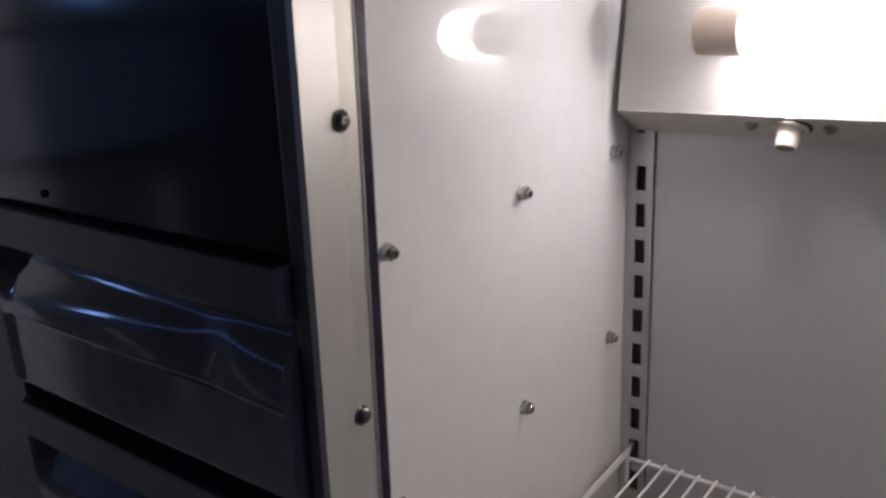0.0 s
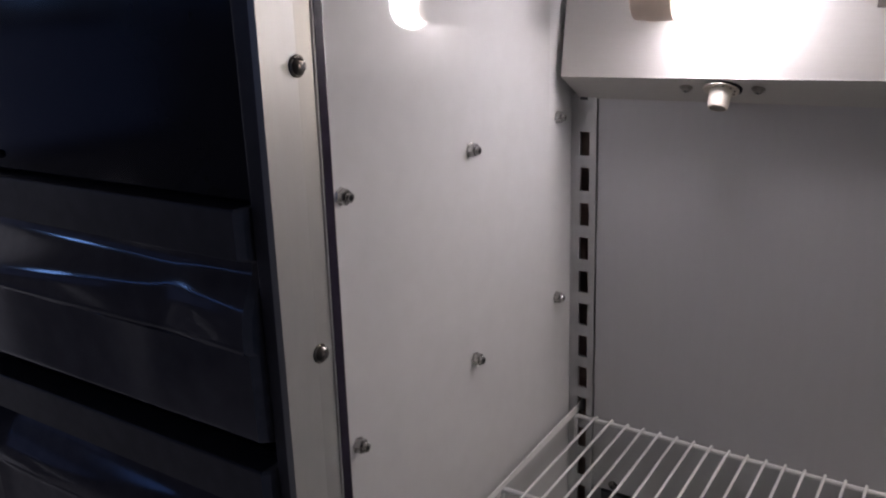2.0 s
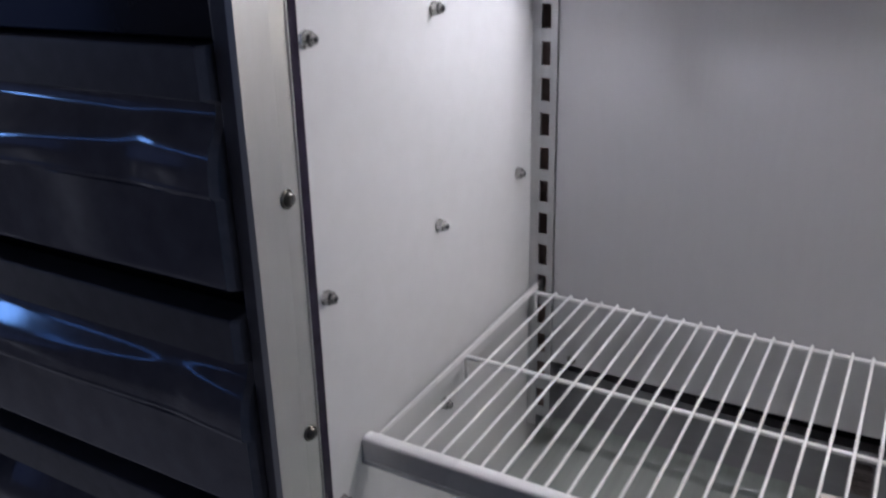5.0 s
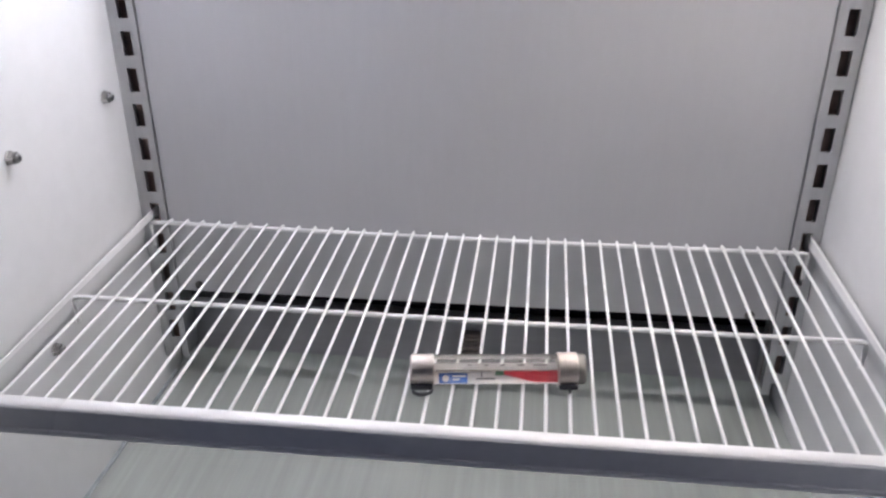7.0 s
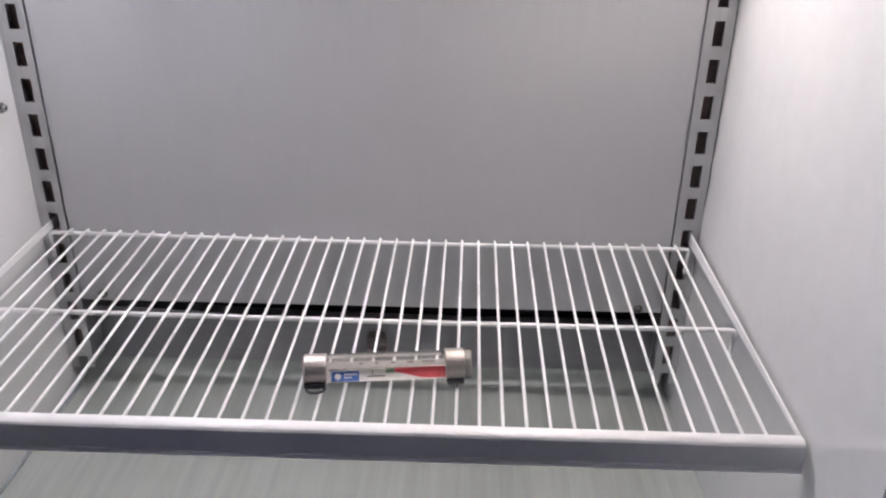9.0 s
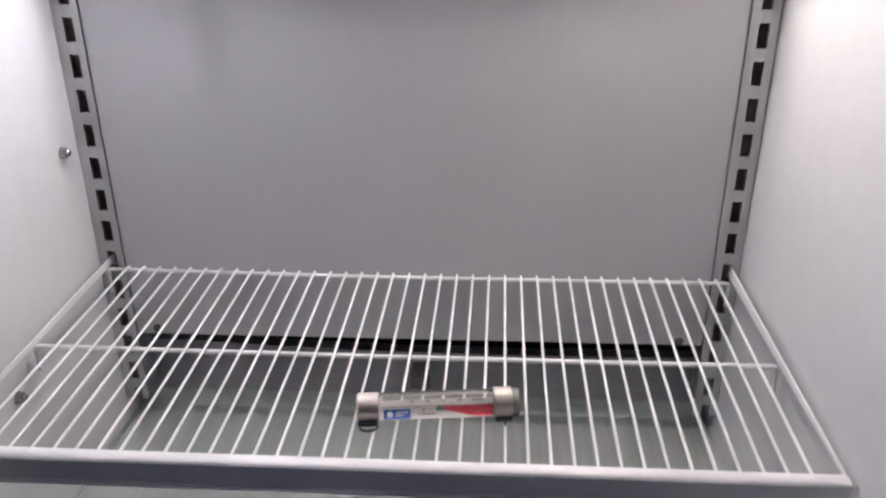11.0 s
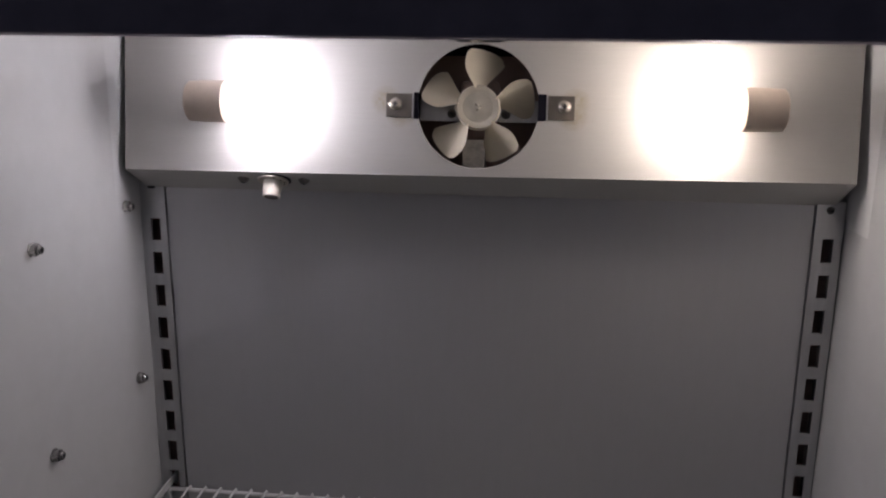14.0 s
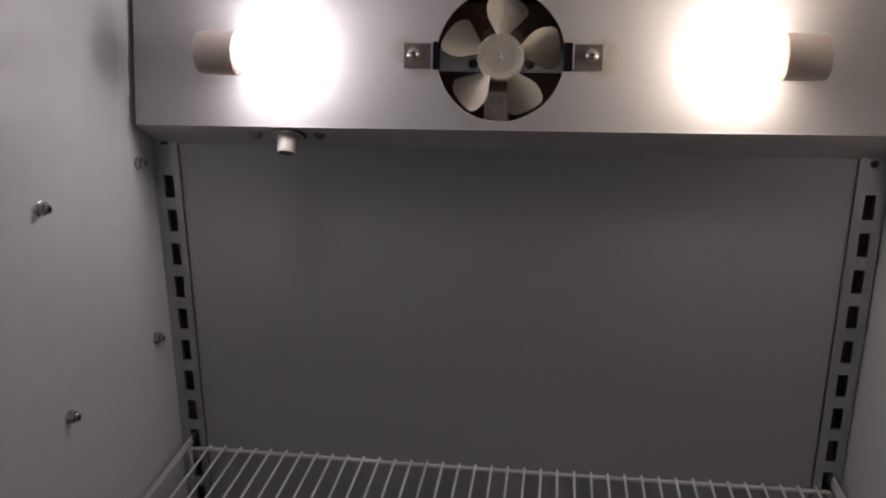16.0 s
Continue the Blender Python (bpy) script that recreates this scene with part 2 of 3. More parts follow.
def bm_tube(points, r, seg=20, bm=None, closed=False):
    """A round bar through the points."""
    own = bmesh.new()
    pts = [Vector(p) for p in points]
    rings = []
    n = len(pts)
    for i, p in enumerate(pts):
        if closed:
            d = pts[(i + 1) % n] - pts[i - 1]
        else:
            d = pts[min(i + 1, n - 1)] - pts[max(i - 1, 0)]
        q = d.to_track_quat("Z", "Y").to_matrix()
        rings.append([own.verts.new(p + q @ Vector((r * math.cos(2 * math.pi * k / seg), r * math.sin(2 * math.pi * k / seg), 0))) for k in range(seg)])
    pairs = list(zip(rings, rings[1:])) + ([(rings[-1], rings[0])] if closed else [])
    for a, b in pairs:
        for k in range(seg):
            own.faces.new((a[k], a[(k + 1) % seg], b[(k + 1) % seg], b[k]))
    if not closed:
        own.faces.new(rings[0][::-1])
        own.faces.new(rings[-1])
    bmesh.ops.recalc_face_normals(own, faces=own.faces[:])
    return merge(bm, own)


def bm_prism(outline, x0, x1, bm=None, bevel=0.0):
    """An outline in y, z drawn out along x."""
    own = bmesh.new()
    a = [own.verts.new((x0, y, z)) for y, z in outline]
    b = [own.verts.new((x1, y, z)) for y, z in outline]
    n = len(outline)
    for k in range(n):
        own.faces.new((a[k], a[(k + 1) % n], b[(k + 1) % n], b[k]))
    own.faces.new(a[::-1])
    own.faces.new(b)
    bmesh.ops.recalc_face_normals(own, faces=own.faces[:])
    if bevel:
        bmesh.ops.bevel(own, geom=own.edges[:], offset=bevel, segments=2, affect="EDGES", profile=0.5)
    return merge(bm, own)


def mesh_of(name, bm, mat, smooth=True):
    me = bpy.data.meshes.new(name)
    bm.to_mesh(me)
    bm.free()
    me.materials.append(mat)
    if smooth:
        for p in me.polygons:
            p.use_smooth = True
        me.set_sharp_from_angle(angle=radians(20))
    return me


ORIGIN = {}


def thing(name, at, label, category, group="", kind=""):
    """An Empty at a thing's base."""
    ob = new(name)
    ob.location = at
    ob.empty_display_size = 0.02
    ORIGIN[ob] = Vector(at)
    return tagged(ob, label, category, group, kind)


def part(name, bm, mat, parent, label=""):
    """One mesh, given in the world's metres, under a thing or a part."""
    root = ORIGIN.get(parent, Vector())
    bmesh.ops.translate(bm, vec=-root, verts=bm.verts[:])
    ob = new(name, mesh_of(name, bm, mat))
    ob.parent = parent
    ORIGIN[ob] = root
    return tagged(ob, label)


def solid(name, bm, mat, label, category, kind="structure"):
    ob = new(name, mesh_of(name, bm, mat))
    ORIGIN[ob] = Vector()
    return tagged(ob, label, category, "", kind)


# ---- the unseen room round the cabinet ----
W = 0.588          # inner width
ZF, ZC = 1.0, 1.585  # inner floor and ceiling
solid("ground", bm_box(-2.6, 3.1, -3.1, 0.9, -0.1, 0.0), ROOMFLOOR, "dark room floor in front of the cabinet", "floor")
solid("room_ceiling", bm_box(-2.6, 3.1, -3.1, 0.9, 2.6, 2.7), ROOM, "plain grey room ceiling", "ceiling")
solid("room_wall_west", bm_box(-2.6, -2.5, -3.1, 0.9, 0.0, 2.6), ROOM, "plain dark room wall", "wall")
solid("unseen_pale_panel", bm_box(-2.499, -2.48, -0.97, -0.45, 0.0, 2.2, 0.004), PALEPANEL, "pale unseen panel added for the drawers to mirror", "wall")
solid("unseen_pale_strip", bm_box(-2.499, -2.46, -1.478, -1.440, 0.0, 0.95, 0.004), PALEPANEL, "pale unseen strip added for the drawers to mirror", "trim")
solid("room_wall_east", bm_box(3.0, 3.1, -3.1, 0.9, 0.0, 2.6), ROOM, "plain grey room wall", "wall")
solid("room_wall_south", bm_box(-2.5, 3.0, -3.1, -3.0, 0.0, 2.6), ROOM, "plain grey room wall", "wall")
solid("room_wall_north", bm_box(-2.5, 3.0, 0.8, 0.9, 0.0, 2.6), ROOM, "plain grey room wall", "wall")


def lamp_frame(number, m, sx, sz, label):
    """A plain dark frame added round an unseen room lamp, in the lamp's own plane."""
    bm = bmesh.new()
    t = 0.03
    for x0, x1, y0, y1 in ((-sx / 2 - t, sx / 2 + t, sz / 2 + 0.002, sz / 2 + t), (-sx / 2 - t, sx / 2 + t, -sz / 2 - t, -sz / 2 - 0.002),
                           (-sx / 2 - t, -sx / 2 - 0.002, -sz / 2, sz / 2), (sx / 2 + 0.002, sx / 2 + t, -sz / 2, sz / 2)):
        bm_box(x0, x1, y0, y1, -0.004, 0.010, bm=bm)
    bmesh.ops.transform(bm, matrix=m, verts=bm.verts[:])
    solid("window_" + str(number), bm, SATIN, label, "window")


for k, (m, sx, sz) in enumerate(LAMP_RECTS):
    lamp_frame(k + 1, m, sx, sz, "plain dark frame added round an unseen room lamp")

# ---- cabinet walls ----
def wall_x(y):
    """The side wall stands slightly out of square."""
    return 0.0090 * (y - 0.30)


def west_sheet():
    bm = bm_box(-0.018, 0.0, 0.1860, 0.60, ZF - 0.03, ZC + 0.01, 0.0008)
    for v in bm.verts:
        v.co.x += wall_x(v.co.y)
    return bm


wall_west = solid("wall_west", west_sheet(), WALL, "glossy white cabinet side wall with metal nuts", "wall")
wall_east = solid("wall_east", bm_box(W, W + 0.018, 0.142, 0.60, ZF - 0.03, ZC + 0.01, 0.0008), WALL, "glossy white cabinet side wall mirroring the shelf", "wall")


def lean(z):
    """Sideways lean of the shelf channels."""
    return 0.0016 * (1.42 - z) / 0.32


def back_panel():
    """The upper back sheet between the channels, its side edges parallel to them."""
    bm = bmesh.new()
    rims = []
    for y in (0.4996, 0.5040):
        rims.append([bm.verts.new((x + lean(z), y, z)) for x, z in ((0.0248, 1.1018), (W - 0.0251, 1.1046), (W - 0.0251, 1.475), (0.0248, 1.475))])
    bm.faces.new(rims[0])
    bm.faces.new(rims[1][::-1])
    for k in range(4):
        bm.faces.new((rims[0][k], rims[0][(k + 1) % 4], rims[1][(k + 1) % 4], rims[1][k]))
    bmesh.ops.recalc_face_normals(bm, faces=bm.faces[:])
    return bm


wall_north = solid("wall_north", back_panel(), BACK, "grey satin metal back panel of the cabinet", "back panel")


def lower_back():
    """The lower sheet; its upper edge runs up a little at one end."""
    top = [(0.002, 1.0770), (0.06, 1.0758), (0.16, 1.0715), (0.26, 1.0688), (0.40, 1.0682), (W - 0.002, 1.0705)]
    bm = bmesh.new()
    for y0, y1, dz in ((0.532, 0.5345, 0.0), (0.5345, 0.548, -0.0008)):
        a = [bm.verts.new((x, y0, z + dz)) for x, z in top] + [bm.verts.new((W - 0.002, y0, ZF - 0.01)), bm.verts.new((0.002, y0, ZF - 0.01))]
        b = [bm.verts.new((v.co.x, y1, v.co.z)) for v in a]
        bm.faces.new(a[::-1])
        bm.faces.new(b)
        for k in range(len(a)):
            m = (k + 1) % len(a)
            bm.faces.new((a[k], a[m], b[m], b[k]))
    bmesh.ops.recalc_face_normals(bm, faces=bm.faces[:])
    return bm


solid("wall_north_lower", lower_back(), LOWBACK, "lower back panel, coloured darker for the shade it stands in", "back panel")
solid("wall_north_liner", bm_box(0.0, W, 0.585, 0.60, ZF - 0.03, ZC), LINER, "liner behind the back panel, coloured black for the unlit gap", "wall")
solid("floor", bm_box(0.0, W, 0.15, 0.585, ZF - 0.02, ZF, 0.0008), FLOOR, "pale greenish-white cabinet floor with brushed streaks", "floor")
RISE = 0.018   # radius of the floor pan's turned-up rear edge
solid("trim_floor_cove", bm_prism([(0.5315, ZF + 0.0002)] + [(0.5315 - RISE * (1 - math.sin(radians(a))), ZF + 0.0002 + RISE * (1 - math.cos(radians(a)))) for a in range(0, 91, 10)], 0.004, W - 0.004), FLOOR, "rounded rear edge of the pale cabinet floor", "floor edge")
seam = bm_prism([(0.186, ZF + 0.0002), (0.5125, ZF + 0.0002), (0.5125, ZF + 0.0020), (0.186, ZF + 0.0020)], 0.0001, 0.0030)
for v in seam.verts:
    v.co.x += wall_x(v.co.y)
solid("trim_floor_seam", seam, SEAM, "dull dark seam along the cabinet floor", "trim")
solid("ceiling", bm_box(0.0, W, 0.152, 0.585, ZC, ZC + 0.02, 0.0008), WALL, "glossy white cabinet ceiling", "ceiling")

# front frame of the opening
solid("trim_header", bm_box(-0.40, 0.95, 0.125, 0.1486, 1.5780, 1.80, 0.0012), HEADER, "satin header over the cabinet opening, its dark colour lifted for glare", "frame")
solid("trim_header_lip", bm_box(-0.40, 0.95, 0.1488, 0.1515, 1.5777, 1.80, 0.0006), HEADER, "lower lip of the header in its lifted colour", "frame")
solid("trim_rim", bm_box(-0.0005, W + 0.02, 0.1517, 0.2600, 1.5780, 1.5848, 0.0006), WALL, "thin glossy white rim inside the header", "trim")


def slanted(y0, y1):
    """An upright strip's outline that leans back slightly."""
    return [(y0 - 0.0060, ZF - 0.03), (y0 + 0.0040, 1.5785), (y1 + 0.0040, 1.5785), (y1 - 0.0048, ZF - 0.03)]


def jamb_strip():
    """The strip's section, flat and then turned up towards the gasket, leaning as the gasket does."""
    section = [(0.0006, 0.1498), (0.0006, 0.1745), (0.0008, 0.1753), (0.0025, 0.1840), (0.0034, 0.1844), (0.0036, 0.1850), (0.0033, 0.1855), (-0.004, 0.1855), (-0.004, 0.1498)]
    bm = bmesh.new()
    low = [bm.verts.new((x, y - 0.0060 if y > 0.16 else y - 0.0045, ZF - 0.03)) for x, y in section]
    top = [bm.verts.new((x, y + 0.0040 if y > 0.16 else y + 0.0035, 1.5785)) for x, y in section]
    n = len(section)
    for k in range(n):
        bm.faces.new((low[k], low[(k + 1) % n], top[(k + 1) % n], top[k]))
    bm.faces.new(top)
    bm.faces.new(low[::-1])
    bmesh.ops.recalc_face_normals(bm, faces=bm.faces[:])
    return bm


solid("trim_corner", bm_box(-0.018, -0.0008, 0.1522, 0.1858, 1.5790, 1.5850, 0.0005), COVER, "grey metal corner above the jamb strip", "trim")
jamb = solid("trim_jamb", jamb_strip(), JAMB, "brushed steel jamb strip with screws", "trim")
jamb.data.set_sharp_from_angle(angle=radians(4))
solid("gasket_west", bm_prism(slanted(0.1857, 0.1931), -0.004, 0.0032, bevel=0.0010), SEAL, "black rubber gasket strip beside the jamb", "gasket")
solid("trim_seal_edge", bm_prism(slanted(0.1932, 0.1942), -0.003, 0.0022, bevel=0.0003), JAMB, "thin bright metal edge along the gasket", "trim")


def east_line(y0, y1):
    return [(y0 - 0.006, ZF - 0.03), (y0 + 0.008, 1.5785), (y1 + 0.008, 1.5785), (y1 - 0.006, ZF - 0.03)]


solid("gasket_east", bm_prism(east_line(0.1502, 0.1547), W - 0.0025, W + 0.001, bevel=0.0008), GASKET, "dull grey rubber gasket strip on the side wall", "gasket")
solid("trim_jamb_east", bm_prism([(0.11, ZF - 0.03), (0.11, 1.5785), (0.1580, 1.5785), (0.1440, ZF - 0.03)], W - 0.0008, W + 0.012), WALL, "white jamb strip of the opening", "trim")
solid("trim_frame_east", bm_box(W + 0.0125, 0.95, 0.13, 0.19, ZF - 0.03, 1.5788, 0.002), SATIN, "black satin frame beside the opening", "frame")
solid("cabinet_plinth", bm_box(-0.40, 0.95, 0.13, 0.62, 0.0, ZF - 0.031, 0.003), SATIN, "black cabinet base under the cold compartment", "cabinet")


# ---- fasteners on the side wall ----
def nut_mesh():
    """A flanged nut with a rounded cap and a short stud, along +x."""
    turn = Matrix.Rotation(radians(90), 4, "Y")
    bm = bm_lathe([(0, 0), (0.0054, 0), (0.0055, 0.0006), (0.0047, 0.0010), (0.0047, 0.0044), (0.0042, 0.0051), (0, 0.0051)], turn, 6)
    bm_lathe([(0, 0.0050), (0.0030, 0.0050), (0.0031, 0.0066), (0.0026, 0.0075), (0.0016, 0.0075)], turn, 20, bm)
    count = len(bm.faces)
    bm_lathe([(0.0016, 0.0075), (0.0014, 0.0058), (0, 0.0056)], turn, 20, bm)
    me = mesh_of("hex_nut", bm, CHROME)
    me.materials.append(DARKMARK)
    for p in me.polygons[count:]:
        p.material_index = 1
    return me


def screw_mesh(mat, r=0.0058):
    """A washer and a pan head with a cross slot, along +x."""
    turn = Matrix.Rotation(radians(90), 4, "Y")
    bm = bm_lathe([(0, 0), (r, 0), (r, 0.0008), (r * 0.9, 0.0011), (0, 0.0011)], turn, 24)
    bm_lathe([(0, 0.001), (r * 0.78, 0.001), (r * 0.76, 0.0024), (r * 0.5, 0.0038), (r * 0.18, 0.0041), (r * 0.12, 0.003), (0, 0.0028)], turn, 20, bm)
    count = len(bm.faces)
    for a, b in ((r * 0.42, r * 0.09), (r * 0.09, r * 0.42)):
        bm_box(0.0030, 0.0043, -a, a, -b, b, bm=bm)
    me = mesh_of("screw", bm, mat)
    me.materials.append(DARKMARK)
    for p in me.polygons[count:]:
        p.material_index = 1
    return me


NUT, DSCREW, LOWSCREW = nut_mesh(), screw_mesh(DARKSTEEL, 0.0056), screw_mesh(DARKSTEEL, 0.0042)


def piece(name, me, parent, m):
    ob = new(name, me)
    ob.parent = parent
    ob.matrix_basis = Matrix.Translation(-ORIGIN.get(parent, Vector())) @ m
    return ob


for y, zs in ((0.2045, (1.436, 1.285, 1.136)), (0.338, (1.440, 1.288, 1.138)), (0.470, (1.445, 1.293))):
    for z in zs:
        piece("hex_nut", NUT, wall_west, pose(wall_x(y), y, z, random.uniform(0, 60), random.uniform(-3, 3), random.uniform(-3, 3)))
for z in (1.507, 1.355, 1.207, 1.058):
    piece("screw", DSCREW, jamb, pose(0.0006, 0.177, z, random.uniform(0, 90), 0, 0))
for k, (y, z, a, n) in enumerate(((0.1705, 1.5742, 35, 0.0030), (0.1722, 1.5750, 80, 0.0034), (0.1742, 1.5742, -50, 0.0030), (0.1722, 1.5728, 5, 0.0040), (0.1716, 1.5712, -75, 0.0036), (0.1738, 1.5724, 50, 0.0026))):
    dy, dz = n * math.cos(radians(a)), n * math.sin(radians(a))
    part("scratch", bm_tube([(0.0007, y - dy / 2, z - dz / 2), (0.0007, y + 0.0004, z + 0.0003), (0.0007, y + dy / 2, z + dz / 2)], 0.00030, 6), SMUDGE, jamb, "dull scratch in the steel")
for x in (0.046, 0.543):
    piece("screw", LOWSCREW, wall_north, pose(x, 0.4996, 1.108, 0, 0, -90))


# ---- slotted shelf channels ----
def pilaster(x0, x1, xs, label, mirror):
    """A steel channel with through slots at 30 mm steps; xs is the slots' middle."""
    root = thing("shelf_channel", ((x0 + x1) / 2, 0.51, 1.03), label, "shelf channel", "shelf channels")
    y0, y1, hw, hh = 0.4975, 0.499, 0.0042, 0.0098
    z0, z1 = 1.0275, 1.4605
    bm = bmesh.new()
    bm_box(x0, xs - hw, y0, y1, z0, z1, bm=bm)
    bm_box(xs + hw, x1, y0, y1, z0, z1, bm=bm)
    zs = [1.42 - 0.03 * i for i in range(14)]
    edges = [z1] + [e for z in zs for e in (z + hh, z - hh)]
    for a, b in zip(edges[0::2], edges[1::2]):
        if a > b and a > z0:
            bm_box(xs - hw, xs + hw, y0, y1, max(b, z0), a, bm=bm)
    in0, in1 = (x0 + 0.003, x1 - 0.0006) if mirror else (x0 + 0.0006, x1 - 0.003)
    bm_box(in0, in0 + 0.0012, y1, 0.530, z0, z1, bm=bm)
    bm_box(in1 - 0.0012, in1, y1, 0.530, z0, z1, bm=bm)
    for v in bm.verts:
        v.co.x += lean(v.co.z)
    part("channel", bm, STEEL, root)
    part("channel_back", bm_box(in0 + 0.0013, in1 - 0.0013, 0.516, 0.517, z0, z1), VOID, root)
    if not mirror:
        part("notch", bm_box(0.0095, 0.0160, 0.4971, 0.4974, 1.4558, 1.4582), DARKMARK, root, "dark plate for the shaded slot at the channel's top")
    for z in ((1.4535,) if mirror else ()):
        piece("screw", screw_mesh(DARKSTEEL, 0.0031), root, pose(xs - 0.001, y0, z, 0, 0, -90))
    return root


pilaster(0.0012, 0.0240, 0.0140, "galvanised slotted steel shelf channel against the side wall", False)
pilaster(W - 0.0243, W - 0.0018, W - 0.0130, "galvanised slotted steel shelf channel against the glossy wall", True)

# ---- cover with fan and bulbs ----
CX, CZ, CR = 0.2925, 1.5315, 0.0472
BY, BZ, TY, TZ = 0.4625, 1.4787, 0.4796, 1.5846
LEAN_COVER = math.atan2(TY - BY, TZ - BZ)


def edge_z(x):
    """The cover's lower edge climbs a little towards the glossy wall."""
    return BZ + 0.0030 * (x / W) ** 1.6


def face_y(z):
    return BY + (z - BZ) * (TY - BY) / (TZ - BZ)


cover = thing("cooling_cover", (CX, 0.50, 1.46), "satin grey-white sheet metal cover over the cooling fan", "fan cover")


def cover_face():
    """The leaning front sheet with its round fan opening."""
    bm = bmesh.new()
    x0, x1, z0, z1 = 0.0085, W - 0.0105, BZ, TZ
    angles = sorted([2 * math.pi * k / 96 for k in range(96)] + [math.atan2(z - CZ, x - CX) % (2 * math.pi) for x in (x0, x1) for z in (z0, z1)])
    inner, outer, back = [], [], []
    for a in angles:
        c, s = math.cos(a), math.sin(a)
        far = min([((x1 if c > 0 else x0) - CX) / c if abs(c) > 1e-9 else 9, ((z1 if s > 0 else z0) - CZ) / s if abs(s) > 1e-9 else 9])
        zi = CZ + CR * s
        inner.append(bm.verts.new((CX + CR * c, face_y(zi), zi)))
        back.append(bm.verts.new((CX + CR * c, face_y(zi) + 0.004, zi)))
        zo = CZ + far * s
        if zo < z0 + 1e-6:
            zo = edge_z(CX + far * c)
        outer.append(bm.verts.new((CX + far * c, face_y(zo), zo)))
    n = len(angles)
    for k in range(n):
        j = (k + 1) % n
        bm.faces.new((inner[k], inner[j], outer[j], outer[k]))
        bm.faces.new((back[k], back[j], inner[j], inner[k]))
    bmesh.ops.recalc_face_normals(bm, faces=bm.faces[:])
    return bm


def rusted(m, spots, reach):
    """A copy of a sheet's material with brownish rust round the given spots of its own space."""
    r = m.copy()
    r.name = "rust_spotted_cover_sheet"
    n, l = r.node_tree.nodes, r.node_tree.links
    b = n["Principled BSDF"]
    base = b.inputs["Base Color"].links[0].from_socket
    co = n.new("ShaderNodeTexCoord")
    grain = n.new("ShaderNodeTexNoise")
    grain.inputs["Scale"].default_value, grain.inputs["Detail"].default_value = 260, 5
    l.new(co.outputs["Object"], grain.inputs[0])
    total = None
    for p in spots:
        d = n.new("ShaderNodeVectorMath")
        d.operation = "DISTANCE"
        d.inputs[1].default_value = p
        l.new(co.outputs["Object"], d.inputs[0])
        f = n.new("ShaderNodeMapRange")
        f.inputs["From Min"].default_value, f.inputs["From Max"].default_value = reach, reach * 0.45
        l.new(d.outputs["Value"], f.inputs[0])
        if total is None:
            total = f.outputs[0]
        else:
            s2 = n.new("ShaderNodeMath")
            s2.operation = "MAXIMUM"
            l.new(total, s2.inputs[0])
            l.new(f.outputs[0], s2.inputs[1])
            total = s2.outputs[0]
    mul = n.new("ShaderNodeMath")
    mul.operation = "MULTIPLY"
    l.new(total, mul.inputs[0])
    l.new(grain.outputs[0], mul.inputs[1])
    mix = n.new("ShaderNodeMix")
    mix.data_type = "RGBA"
    l.new(mul.outputs[0], mix.inputs[0])
    l.new(base, mix.inputs[6])
    mix.inputs[7].default_value = (0.36, 0.29, 0.18, 1)
    l.new(mix.outputs[2], b.inputs["Base Color"])
    return r


TAB_Z = CZ - 1.46
FACE = rusted(COVER, [(x, face_y(CZ) - 0.50, TAB_Z + dz) for x, dz in ((-0.072, 0.004), (-0.060, -0.006), (0.0745, 0.004), (0.073, -0.006))], 0.0125)
part("front_sheet", cover_face(), FACE, cover)


def lower_lip():
    """The folded strip under the face, running back to the panel."""
    bm = bmesh.new()
    rows = []
    for k in range(25):
        x = 0.0085 + (W - 0.019) * k / 24
        z = edge_z(x)
        y = face_y(z)
        rows.append([bm.verts.new((x, *p)) for p in ((y, z), (y - 0.0004, z - 0.0012), (y + 0.0006, z - 0.0022), (0.4992, 1.4570), (0.4992, 1.4605), (y + 0.0022, z + 0.0006))])
    n = len(rows[0])
    for a, b in zip(rows, rows[1:]):
        for k in range(n):
            bm.faces.new((a[k], a[(k + 1) % n], b[(k + 1) % n], b[k]))
    bm.faces.new(rows[0])
    bm.faces.new(rows[-1][::-1])
    bmesh.ops.recalc_face_normals(bm, faces=bm.faces[:])
    return bm


part("lower_lip", lower_lip(), COVER, cover)
for x in (0.0085, W - 0.0115):
    side = [(BY + 0.0014, edge_z(x)), (TY + 0.0012, TZ), (0.53, TZ), (0.53, 1.459), (0.503, 1.459)]
    part("side_flange", bm_prism(side, x, x + 0.001), COVER, cover)


def seal_bead(x0, x1):
    """A white filler bead on the wall beside the cover."""
    bm = bmesh.new()
    a = [bm.verts.new((x, y, 1.440)) for x, y in ((x0, 0.4560), (x0 + (x1 - x0) * 0.12, 0.4660), (x0 + (x1 - x0) * 0.12, 0.5300), (x0, 0.5300))]
    b = [bm.verts.new((x, y, ZC)) for x, y in ((x0, 0.4580), (x1, 0.4800), (x1, 0.5300), (x0, 0.5300))]
    for k in range(4):
        bm.faces.new((a[k], a[(k + 1) % 4], b[(k + 1) % 4], b[k]))
    bm.faces.new(a[::-1])
    bm.faces.new(b)
    bmesh.ops.recalc_face_normals(bm, faces=bm.faces[:])
    return bm


solid("trim_bead_west", seal_bead(wall_x(0.458), 0.0046), WALL, "white filler bead between cover and side wall", "trim")
solid("trim_bead_east", seal_bead(W, W - 0.0060), WALL, "white filler bead between cover and side wall", "trim")

